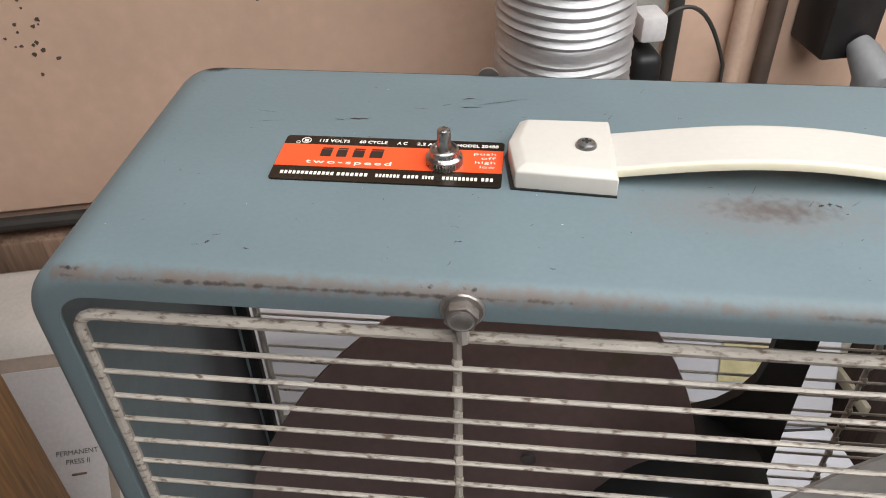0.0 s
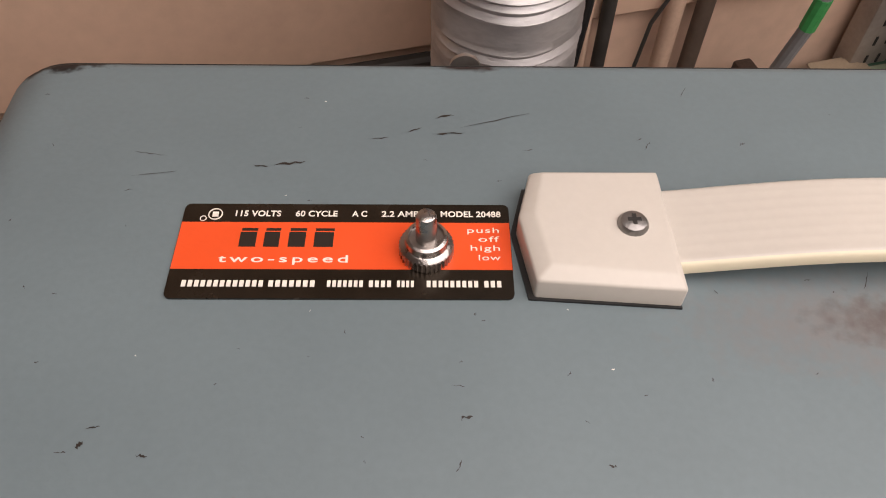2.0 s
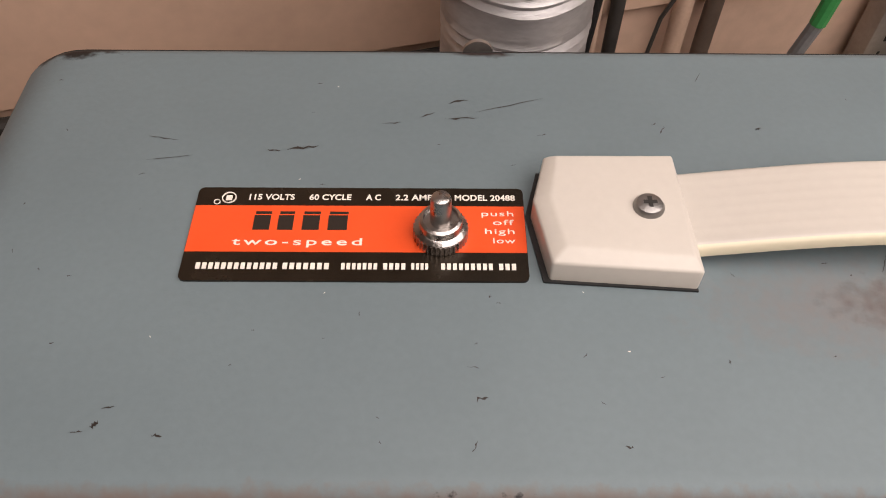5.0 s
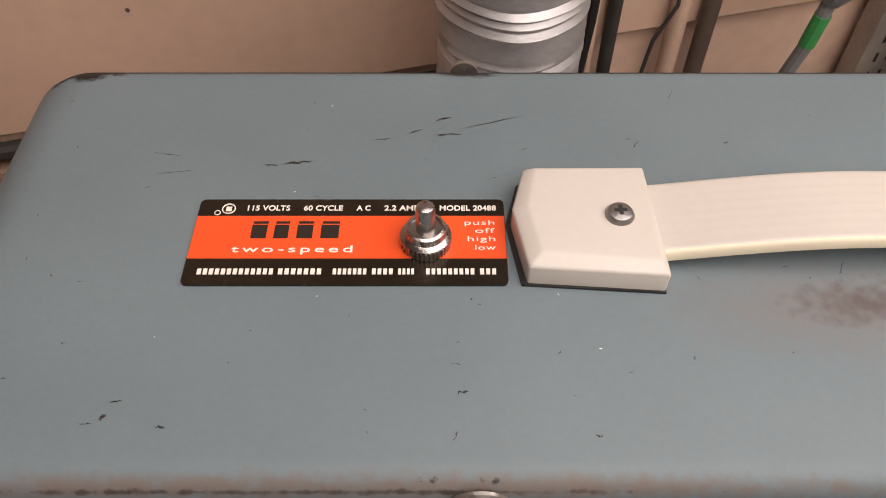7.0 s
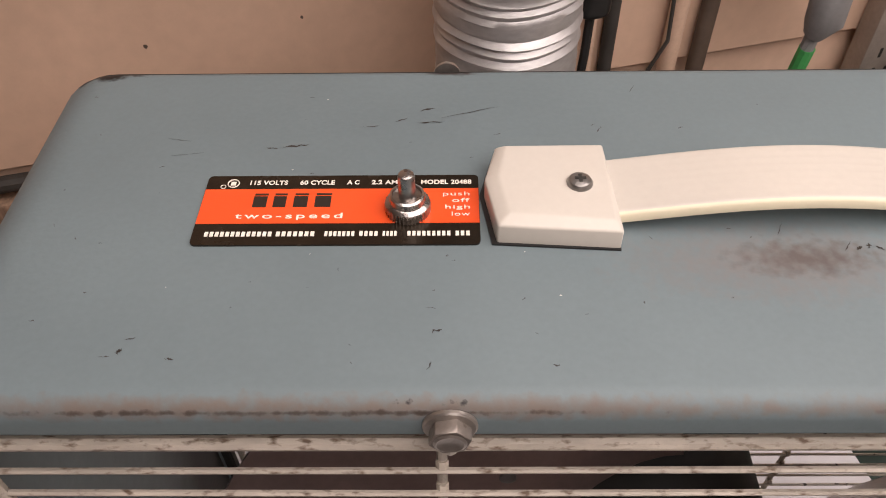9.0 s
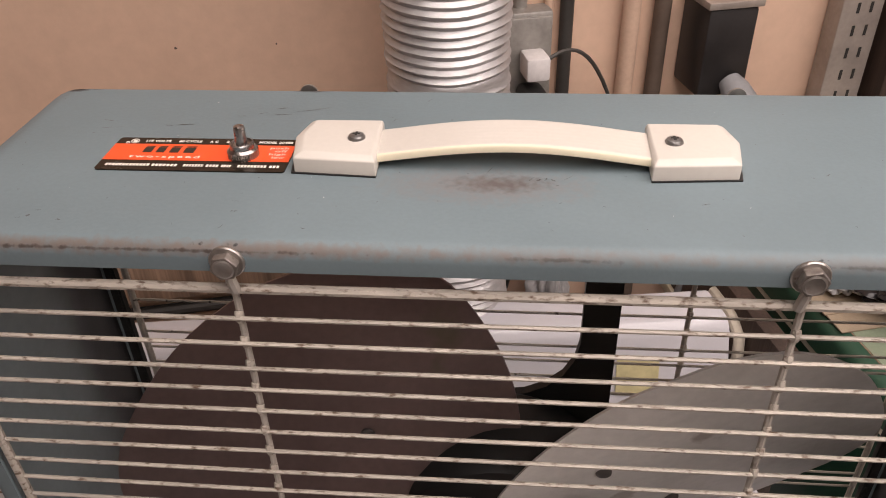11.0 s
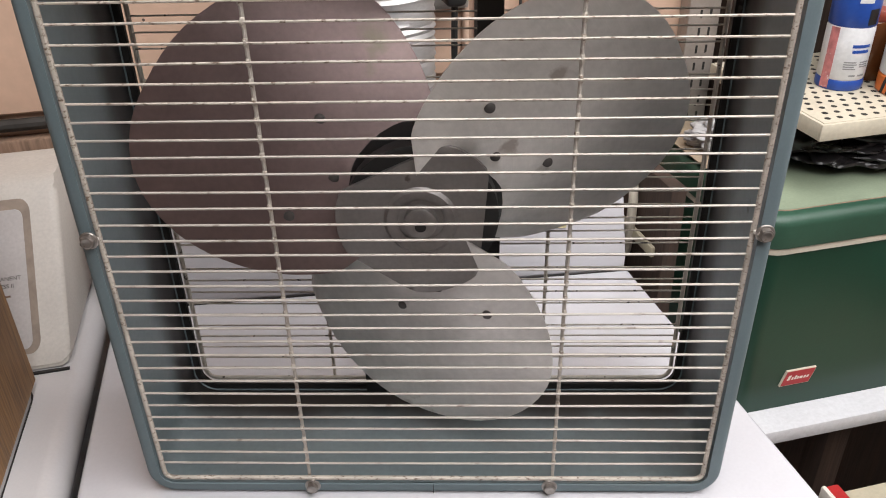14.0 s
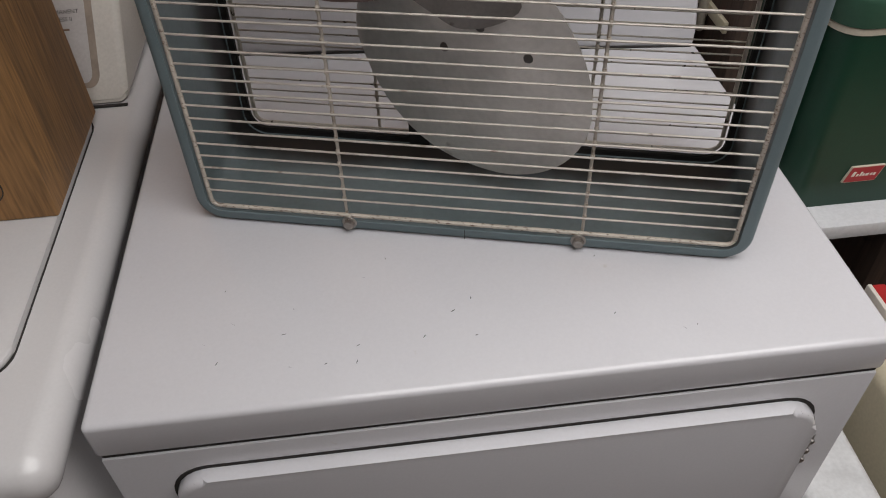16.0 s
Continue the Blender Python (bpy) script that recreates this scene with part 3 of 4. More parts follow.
bm.verts.ensure_lookup_table()
for k in range(4):
    j = (k + 1) % 4
    bm.faces.new((bm.verts[k], bm.verts[j], bm.verts[4 + j], bm.verts[4 + k]))
part("yellow_patch", bm, M_YELLOW_PATCH, dry, "pale yellow patch on the console face", smooth=0)
bm = box(0.012, 0.656, 0.5195, 0.5222, 0.9101, 0.9112)
for v in bm.verts:
    v.co.y += (0.334 - v.co.x) * 0.12
part("console_seam", bm, M_GAP, dry, smooth=0)
bm = bmesh.new()
rng = random.Random(4)
for k in range(26):
    u, v = rng.uniform(0.08, 0.55), rng.uniform(0.02, 0.2)
    s, a = rng.uniform(0.0008, 0.0026), rng.uniform(0, 3.1)
    prism([(u + s * math.cos(a), v + s * math.sin(a)), (u - 0.0004, v + 0.0003), (u - s * math.cos(a), v - s * math.sin(a)), (u + 0.0004, v - 0.0003)], 0.9102, 0.91035, "z", bm)
tagged(part("chips", bm, M_GAP, dry, "tiny dark chips in the enamel", smooth=0), kind="stuff")

# ---- washer ----
wa = thing("washing_machine", ROOM, (-0.36, 0.28, 0), "white enamelled top-loading washing machine", "washing machine")
part("cabinet", box(-0.69, -0.03, -0.03, 0.72, 0.02, 0.885, 0.008), M_ENAMEL_W, wa)
part("top", box(-0.70, -0.012, -0.045, 0.72, 0.872, 0.92, 0.022, 5), M_ENAMEL_W, wa)
lid_outline = rrect(-0.36, 0.235, 0.297, 0.187, 0.03)
part("lid_gap", prism(rrect(-0.36, 0.235, 0.2985, 0.1885, 0.0315), 0.9195, 0.9206, "z"), M_GAP, wa, smooth=0)
part("lid", prism(lid_outline, 0.9195, 0.9275, "z", bevel=0.003), M_ENAMEL_W, wa, "white hinged lid")
cw = thing("washer_console", ROOM, (-0.36, 0.5, 0.9202), "off-white washer control console with a recessed panel", "control panel")
b2 = prism([(0.440, 0.9203), (0.453, 0.933), (0.580, 1.083), (0.598, 1.092), (0.68, 1.092), (0.692, 1.08), (0.695, 0.9203)], -0.69, -0.030, "x", bevel=0.010)
part("housing", b2, M_CONSOLE, cw)
slope = math.atan2(0.127, 0.150)
TILT = pose(0, 0, 0, 90 - math.degrees(slope), 0, 0)


def face_y(zz):
    return 0.453 + (zz - 0.933) / 0.150 * 0.127


def panel_on_console(u0, u1, z0, z1, lift, r):
    pts = rrect((u0 + u1) / 2, (z0 + z1) / 2, (u1 - u0) / 2, (z1 - z0) / 2, r)
    b = bmesh.new()
    A = [b.verts.new((u, face_y(zz) - lift, zz)) for u, zz in pts]
    B = [b.verts.new((u, face_y(zz) + 0.004, zz)) for u, zz in pts]
    b.faces.new(A)
    b.faces.new(B[::-1])
    for k in range(len(pts)):
        j = (k + 1) % len(pts)
        b.faces.new((A[k], A[j], B[j], B[k]))
    return b


# the brown of this rim stands in for the shadow inside the panel's recess
part("panel_rim", panel_on_console(-0.66, -0.060, 0.937, 1.074, 0.0012, 0.012), M_GROOVE_SHADE, cw, "thin groove with its brownish inner shadow in the colour")
panel = part("panel", panel_on_console(-0.655, -0.068, 0.942, 1.065, 0.0022, 0.008), M_PANEL, cw, "pale grey control panel")
for txt, zz, sz in (("PERMANENT", 1.003, 0.0066), ("PRESS II", 0.9965, 0.0066)):
    lettering(txt, sz, M_PRINT_DARK, panel, (-0.0935, face_y(zz) - 0.0026, zz), align="CENTER", frame_rot=TILT)
part("print_bar", box(-0.100, -0.087, face_y(0.989) - 0.0030, face_y(0.989) - 0.0018, 0.988, 0.990), M_RAIL, panel, smooth=0)
part("base_seam", box(-0.686, -0.032, 0.4372, 0.4412, 0.9201, 0.9222), M_GAP, cw, "dark gap under the console", smooth=0)
# wooden box on the washer
wb = thing("wooden_box", ROOM, (-0.2, 0.335, 0.928), "brown wood-grained box standing on the washer lid", "box")
part("body", box(-0.34, -0.061, 0.239, 0.418, 0.928, 1.34, 0.002), M_BOXWOOD, wb)
ring = [(-0.116 + 0.017 * math.cos(t), 0.2382, 0.968 + 0.017 * math.sin(t)) for t in (2 * math.pi * k / 24 for k in range(24))]
part("printed_ring", tube(ring, 0.0007, 4, True), M_PRINT_DARK, wb, "black printed emblem")
ring = [(-0.112 + 0.009 * math.cos(t), 0.2382, 0.972 + 0.012 * math.sin(t)) for t in (2 * math.pi * k / 20 for k in range(20))]
part("printed_ring", tube(ring, 0.0006, 4, True), M_PRINT_DARK, wb, "black printed emblem")

# ---- cooler corner ----
table = thing("table", ROOM, (1.05, 0.5, 0), "white board table beside the dryer", "table")
part("tabletop", box(0.735, 1.75, 0.352, 0.75, 0.667, 0.6917, 0.003), M_BOARD, table)
for u in (1.0, 1.7):
    for v in (0.41, 0.70):
        part("leg", box(u - 0.02, u + 0.02, v - 0.02, v + 0.02, 0, 0.6668, 0.002), M_DARKWOOD, table)
co = thing("cooler", ROOM, (1.06, 0.55, 0.692), "dark green steel picnic cooler with cream band", "cooler")
part("body", rounded_slab(0.797, 1.36, 0.396, 0.735, 0.692, 0.9568, 0.034, 0.002), M_COOLER, co)
part("band", rounded_slab(0.795, 1.362, 0.394, 0.737, 0.9570, 0.9668, 0.036, 0.0025), M_BAND, co, "cream plastic band under the lid")
lid = part("lid", rounded_slab(0.793, 1.364, 0.392, 0.739, 0.9670, 1.0105, 0.038, 0.014), M_COOLER_LID, co, "green lid with rounded edges")
part("lid_line", rounded_slab(0.812, 1.345, 0.411, 0.720, 1.0100, 1.0112, 0.026, 0.0004), M_RAIL, lid, "thin brown rim line", smooth=0)
part("lid_top", rounded_slab(0.8132, 1.3438, 0.4122, 0.7188, 1.0104, 1.0120, 0.025, 0.0004), M_LID_TOP, lid, "dusty pale green lid top")
badge = part("badge", prism([(0.872, 0.734), (0.9185, 0.734), (0.926, 0.7595), (0.8795, 0.7595)], 0.3928, 0.397, "y"), M_BAND, co, "red emblem badge with white border")
part("badge_field", prism([(0.8733, 0.7350), (0.9176, 0.7350), (0.9245, 0.7585), (0.8802, 0.7585)], 0.3922, 0.3935, "y"), M_BADGE, badge)
for k, (w, hgt) in enumerate(((0.0060, 0.0110), (0.0038, 0.0058), (0.0036, 0.0100), (0.0038, 0.0058), (0.0058, 0.0058), (0.0038, 0.0058), (0.0038, 0.0058))):
    x0 = 0.8812 + (0, 0.0068, 0.0112, 0.0154, 0.0198, 0.0264, 0.0308)[k]
    part("badge_bar", prism([(x0, 0.7440), (x0 + w * 0.7, 0.7440), (x0 + w * 0.7 + hgt * 0.2, 0.7440 + hgt * 0.7), (x0 + hgt * 0.2, 0.7440 + hgt * 0.7)], 0.3918, 0.3925, "y"), M_PRINT, badge, smooth=0)


def crumpled(cx, cy, cz, a, b, c, seed, rough=0.35):
    """A crushed film bag: pushed in by folds at three scales and flat where it lies."""
    bm = bmesh.new()
    bmesh.ops.create_icosphere(bm, subdivisions=6, radius=1)
    for v in bm.verts:
        p = v.co.copy()
        d = 1 + rough * (noise.turbulence(p * 1.5 + Vector((seed, 0, 0)), 3, True) - 0.55)
        d += 0.10 * rough * abs(noise.noise(p * 5 + Vector((0, seed, 0)))) + 0.06 * rough * abs(noise.noise(p * 11))
        v.co = Vector((cx + p.x * a * d, cy + p.y * b * d, max(cz + p.z * c * d, cz - c * 0.82)))
    return bm


solid("plastic_bag", crumpled(1.05, 0.565, 1.0468, 0.20, 0.125, 0.042, 3, 0.42), M_BAG, ROOM, "crumpled black plastic bag lying on the cooler lid", "bag", kind="object", smooth=60)
solid("plastic_bag", crumpled(0.845, 0.60, 1.0370, 0.04, 0.04, 0.026, 8, 0.5), M_CLEARBAG, ROOM, "small crumpled clear plastic bag on the cooler", "bag", kind="object", smooth=60)
cs = thing("cardboard_sheet", ROOM, (0.83, 0.58, 1.0122), "folded tan cardboard sheet lying on the cooler lid", "cardboard")
part("lower_flap", box(0.800, 0.868, 0.52, 0.740, 1.0122, 1.0142, 0.0006), M_CARD, cs)
part("upper_flap", box(0.797, 0.858, 0.55, 0.735, 1.0143, 1.0162, 0.0006), M_CARD, cs)
sh = thing("steel_shelf", ROOM, (1.3, 0.55, 1.109), "cream perforated steel shelf on the slotted upright", "shelf", kind="structure")
part("deck", box(0.884, 1.82, 0.442, 0.70, 1.103, 1.109), M_SHELF, sh)
part("front_lip", box(0.878, 1.82, 0.4365, 0.4418, 1.087, 1.109, 0.0015), M_SHELF, sh)
part("side_lip", box(0.8785, 0.8838, 0.442, 0.70, 1.087, 1.109, 0.0015), M_SHELF, sh)
bm = bmesh.new()
for i in range(26):
    for j in range(14):
        uc, vc = 0.898 + i * 0.0175 + (0.00875 if j % 2 else 0), 0.455 + j * 0.0175
        prism([(uc + 0.0040 * math.cos(t), vc + 0.0040 * math.sin(t)) for t in (math.pi / 4 * k for k in range(8))], 1.1091, 1.1094, "z", bm)
tagged(part("holes", bm, M_GAP, sh, "round dark holes of the perforated deck", smooth=0), kind="stuff")


def can(u, v, r, z0, bands, label, category, cap=None):
    ob = thing("can" if category == "can" else category, ROOM, (u, v, z0), label, category)
    for name, a, b, rr, mat in bands:
        part(name, lathe([(rr * 0.96, z0 + a), (rr, z0 + a + 0.002), (rr, z0 + b - 0.002), (rr * 0.96, z0 + b)], (u, v, 0), "z", 36), mat, ob)
    return ob


def wrapped(u, v, r, a0, a1, z0, z1, lean=0.0, n=6):
    """A patch of a can's paper label between two angles, proud of its side."""
    bm = bmesh.new()
    rows = []
    for rr in (r + 0.0004, r - 0.0004):
        lo = [bm.verts.new((u + rr * math.cos(radians(a0 + (a1 - a0) * k / n)), v + rr * math.sin(radians(a0 + (a1 - a0) * k / n)), z0)) for k in range(n + 1)]
        hi = [bm.verts.new((u + rr * math.cos(radians(a0 + lean + (a1 - a0) * k / n)), v + rr * math.sin(radians(a0 + lean + (a1 - a0) * k / n)), z1)) for k in range(n + 1)]
        rows.append((lo, hi))
    (lo, hi), (lo2, hi2) = rows
    for k in range(n):
        bm.faces.new((lo[k], lo[k + 1], hi[k + 1], hi[k]))
        bm.faces.new((lo2[k], hi2[k], hi2[k + 1], lo2[k + 1]))
        bm.faces.new((lo[k], lo2[k], lo2[k + 1], lo[k + 1]))
        bm.faces.new((hi[k], hi[k + 1], hi2[k + 1], hi2[k]))
    bm.faces.new((lo[0], hi[0], hi2[0], lo2[0]))
    bm.faces.new((lo[n], lo2[n], hi2[n], hi[n]))
    return bm


Z = 1.1096
CU, CV, CR = 0.992, 0.562, 0.030
sc = can(CU, CV, CR, Z, (("base_rim", 0, 0.014, 0.0303, M_CANBLUE), ("label_band", 0.0141, 0.084, CR, M_CANWHITE), ("body", 0.0841, 0.140, CR, M_CANBLUE),
    ("shoulder", 0.1401, 0.152, 0.0275, M_CANRED), ("cap", 0.1521, 0.195, 0.0245, M_CANRED)), "blue and white aerosol can with red-brown cap", "can")
part("side_print", wrapped(CU, CV, CR, 182, 206, Z + 0.002, Z + 0.083), M_BLUSH, sc, "pink and red side print", smooth=0)
part("picture", wrapped(CU, CV, CR, 268, 296, Z + 0.088, Z + 0.108), M_BLACK, sc, smooth=0)
for a0, a1, zz, hh in ((244, 292, 0.0585, 0.0040), (246, 290, 0.0515, 0.0040), (232, 262, 0.0385, 0.0014), (232, 264, 0.0355, 0.0014), (232, 258, 0.0325, 0.0014), (232, 263, 0.0295, 0.0014),
                       (272, 300, 0.0385, 0.0014), (272, 298, 0.0355, 0.0014), (272, 301, 0.0325, 0.0014), (250, 266, 0.020, 0.0022), (274, 296, 0.020, 0.0022)):
    part("print_bar", wrapped(CU, CV, CR, a0, a1, Z + zz, Z + zz + hh), M_CANBLUE if zz > 0.04 else M_GREYPLUG, sc, smooth=0)
part("print_bar", wrapped(CU, CV, CR, 236, 270, Z + 0.116, Z + 0.128, 4), M_CANWHITE, sc, smooth=0)
can(1.055, 0.592, 0.034, Z, (("body", 0, 0.080, 0.034, M_AMBER), ("lid", 0.0801, 0.095, 0.03, M_CANRED)), "amber glass jar with reddish lid", "jar")
TU, TV, TR = 1.062, 0.512, 0.040
hz = can(TU, TV, TR, Z, (("stripe_band", 0, 0.024, 0.0402, M_ORANGE), ("body", 0.0241, 0.082, TR, M_CANWHITE), ("top_band", 0.0821, 0.098, 0.0402, M_ORANGE), ("rim", 0.0981, 0.102, 0.0385, M_GREY_STEEL)), "white tin with orange and black warning stripes", "can")
for k in range(12):
    for z0, z1 in ((0.001, 0.023), (0.0825, 0.0975)):
        part("stripe", wrapped(TU, TV, TR + 0.0003, 172 + k * 15, 179 + k * 15, Z + z0, Z + z1, 7, 2), M_BLACK, hz, smooth=0)
for a0, a1, zz, hh in ((212, 214, 0.034, 0.030), (218, 220, 0.036, 0.024), (236, 262, 0.066, 0.003), (236, 270, 0.058, 0.0018), (236, 266, 0.054, 0.0018), (236, 270, 0.050, 0.0018), (240, 262, 0.036, 0.009)):
    part("print_bar", wrapped(TU, TV, TR, a0, a1, Z + zz, Z + zz + hh, 0, 3), M_PRINT_DARK if zz < 0.06 else M_CANBLUE, hz, smooth=0)
BU, BV, BR = 1.112, 0.612, 0.056
big = can(BU, BV, BR, Z, (("body", 0, 0.108, BR, M_CANWHITE), ("blue_ring", 0.1081, 0.116, 0.0565, M_SKYBLUE), ("upper_body", 0.1161, 0.26, BR, M_CANWHITE), ("cap", 0.2601, 0.29, 0.046, M_CANRED)),
    "tall white container with blue ring and red print", "can")
for a0, a1, zz, hh, m in ((222, 236, 0.146, 0.020, M_CARD), (230, 240, 0.158, 0.016, M_RAIL), (242, 262, 0.142, 0.026, M_YELLOW), (248, 257, 0.149, 0.012, M_RAIL)):
    part("picture", wrapped(BU, BV, BR + 0.0002 * (m is M_RAIL), a0, a1, Z + zz, Z + zz + hh, 0, 4), m, big, smooth=0)
for a0, a1 in ((222, 226), (229, 233), (236, 240), (244, 250), (254, 262)):
    part("print_bar", wrapped(BU, BV, BR, a0, a1, Z + 0.190, Z + 0.214, 2, 2), M_RED, big, smooth=0)

# low things beside the dryer
bc = thing("storage_case", ROOM, (1.0, 0.1, 0), "beige case with red and white edge trim", "case")
part("body", box(0.85, 1.30, -0.10, 0.285, 0.0, 0.61, 0.02, 3), M_BEIGE, bc)
part("trim", box(0.898, 0.918, -0.11, 0.292, 0.6105, 0.635, 0.003), M_RED, bc, "red edge trim")
part("white_trim", box(0.891, 0.8978, -0.11, 0.292, 0.6105, 0.637, 0.002), M_PRINT, bc)
part("lid", box(0.9185, 1.30, -0.10, 0.285, 0.6105, 0.628, 0.006), M_BEIGE, bc)
lb = thing("laundry_basket", ROOM, (0.74, 0.0, 0), "white perforated plastic basket on the floor", "basket")
part("wall", box(0.70, 0.79, -0.08, 0.27, 0.0, 0.58, 0.012, 3), M_CANWHITE, lb)
bm = bmesh.new()
for k in range(16):
    box(0.772, 0.779, -0.0806, -0.0796, 0.2 + k * 0.023, 0.212 + k * 0.023, bm=bm)
tagged(part("slots", bm, M_GAP, lb, smooth=0), kind="stuff")
# brown folded table with a cream handle behind the dryer's corner
cr = thing("folded_table", ROOM, (0.72, 0.6, 0), "dark brown folded wooden table standing beside the dryer", "table")
part("board", box(0.700, 0.722, 0.46, 0.745, 0.0, 1.035, 0.003), M_DARKWOOD, cr)
part("handle", tube([(0.698, 0.555, 0.895), (0.692, 0.545, 0.91), (0.690, 0.538, 0.95), (0.690, 0.538, 0.985), (0.692, 0.545, 1.003), (0.696, 0.575, 1.012), (0.698, 0.625, 1.010)], 0.0065, 10), M_BAND, cr, "cream curved handle")
part("batten", box(0.6935, 0.6995, 0.48, 0.77, 0.925, 0.94, 0.001), M_BEIGE, cr, "pale batten")
# scrap of plastic behind the console
ps = thing("plastic_wrap", ROOM, (0.512, 0.695, 0.9), "crumpled clear plastic wrap with a red print behind the dryer", "packaging")
part("sheet", crumpled(0.512, 0.695, 1.0, 0.028, 0.02, 0.085, 11, 0.5), M_CLEARBAG, ps, smooth=60)
part("red_print", box(0.514, 0.536, 0.6705, 0.672, 1.045, 1.06, 0.0005), M_CANRED, ps, smooth=0)

# ceiling lamp that lights the room
cl = thing("ceiling_light", ROOM, (LAMP_U, LAMP_V, RZ), "long white ceiling light with a frosted cover", "ceiling light", kind="structure")
part("housing", box(LAMP_U - 0.93, LAMP_U + 0.93, LAMP_V - 0.78, LAMP_V + 0.78, RZ - 0.14, RZ - 0.001, 0.01), M_CEIL, cl)
for k in range(3):
    vc = LAMP_V - 0.5 + 0.5 * k
    part("diffuser", box(LAMP_U - 0.9, LAMP_U + 0.9, vc - 0.22, vc + 0.22, RZ - 0.147, RZ - 0.1405, 0.002), M_LAMP, cl)

# ---- the box fan ----
fan = thing("box_fan", I, (0, 0, FAN_BASE), "blue-grey steel box fan with cream wire grille standing on the dryer", "fan")
CZ, HB = (FAN_BASE + FAN_TOP) / 2, (FAN_TOP - FAN_BASE) / 2
D, FL, RB, T = FAN_D, 0.0125, 0.0068, 0.0014


def arc_profile():
    out = [(FL, 0)]
    out += [(RB - RB * math.sin(t), RB - RB * math.cos(t)) for t in (math.pi / 2 * k / 5 for k in range(6))]
    out += [(RB - RB * math.cos(t), D - RB + RB * math.sin(t)) for t in (math.pi / 2 * k / 5 for k in range(6))]
    out += [(0.0085, D), (0.0085, D - T), (RB, D - T), (T, D - RB), (T, RB), (RB, T), (FL, T)]
    return out


housing = part("housing", sweep_rect(FAN_X, CZ, FAN_A, HB, 0.026, arc_profile(), 10), M_FAN, fan, "blue-grey enamelled steel band")
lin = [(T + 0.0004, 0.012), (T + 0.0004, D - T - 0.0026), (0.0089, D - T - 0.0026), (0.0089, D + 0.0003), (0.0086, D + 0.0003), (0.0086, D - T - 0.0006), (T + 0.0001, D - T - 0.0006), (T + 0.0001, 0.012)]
part("inner_lining", sweep_rect(FAN_X, CZ, FAN_A, HB, 0.026, lin, 10), M_FAN_IN, fan, "inner face turning black towards the rear")
# narrow black ring just inside the rear edge of the housing
rear_ring = [(0.003, D - 0.0052), (0.0078, D - 0.0052), (0.0078, D - 0.0044), (0.003, D - 0.0044)]
part("rear_flange", sweep_rect(FAN_X, CZ, FAN_A, HB, 0.026, rear_ring, 10), M_RING_BLACK, fan, "black rear flange")
# lapped seam on the bottom
part("seam_strap", box(-0.0085, 0.0040, 0.012, D - 0.012, FAN_BASE + T, FAN_BASE + T + 0.0012), M_FAN_IN, fan)
part("seam_line", box(0.0042, 0.0048, -0.0003, 0.0, FAN_BASE + 0.001, FAN_BASE + FL), M_GAP, fan, smooth=0)


def wire_grille(name, y, x_side, z_bot, z_top, cols, mat, r_frame, r_col, r_row, z_first, step, count, r_corner):
    g = part(name, tube([(x, y, z) for x, z in rrect(FAN_X, (z_bot + z_top) / 2, x_side, (z_top - z_bot) / 2, r_corner, 5)], r_frame, 8, True), M_WIRE_DIRTY if mat is M_WIRE else mat, fan, "rounded wire frame with level wires")
    for x in cols:
        part("upright_wire", tube([(x, y + 0.003, z_bot + 0.001), (x, y + 0.003, z_top - 0.001)], r_col, 8), mat, g)
        bm = bmesh.new()
        for k in range(count):
            zz = z_first - k * step
            tube([(x, y + 0.0022, zz - 0.0026), (x, y + 0.0012, zz - 0.0008), (x, y + 0.0012, zz + 0.0006), (x, y + 0.0022, zz + 0.0022)], r_col * 1.22, 7, bm=bm)
        tagged(part("weld_seam", bm, M_WIRE_DIRTY, g), kind="stuff")
    for k in range(count):
        zz = z_first - k * step
        bend = [(FAN_X - x_side, y, zz), (FAN_X - x_side * 0.5, y - 0.0006 * math.sin(k), zz + 0.0004 * math.sin(k * 2.3)), (FAN_X + x_side * 0.5, y + 0.0005 * math.cos(k), zz - 0.0003 * math.sin(k)), (FAN_X + x_side, y, zz)]
        part("wire", tube(bend, r_row, 6), M_WIRE_DIRTY if mat is M_WIRE and k < 9 else mat, g)
    return g


front = wire_grille("front_grille", 0.0035, 0.246, 0.9350, 1.4220, (-0.1100, 0.1135), M_WIRE, 0.0022, 0.0016, 0.00105, 1.4060, 0.01370, 34, 0.008)
rear = wire_grille("rear_grille", D + 0.0025, 0.2500, 0.9305, 1.4240, (-0.108, 0.115), M_WIRE_R, 0.0022, 0.0017, 0.0009, 1.4040, 0.01392, 34, 0.012)


def hex_bolt(x, y, z, s):
    """A hex bolt with its washer flange; s is -1 where it points to the front."""
    b = part("bolt", lathe([(0.0072, 0), (0.0072, s * 0.0008), (0.0067, s * 0.0013), (0.005, s * 0.0016)], (x, y, z), "y", 20), M_BOLT, fan, "zinc hex bolt with washer")
    hexa = [(x + 0.0057 * math.cos(radians(60 * k + 12)), z + 0.0057 * math.sin(radians(60 * k + 12))) for k in range(6)]
    lo, hi = sorted((y + s * 0.0014, y + s * 0.0054))
    h = part("head", prism(hexa, lo, hi, "y", bevel=0.0004), M_BOLT_HEAD, b, smooth=20)
    part("head_dish", lathe([(0.0044, s * 0.0055), (0.0036, s * 0.0059), (0.003, s * 0.0056), (0.0, s * 0.0055)], (x, y, z), "y", 16), M_BOLT, b)
    return b


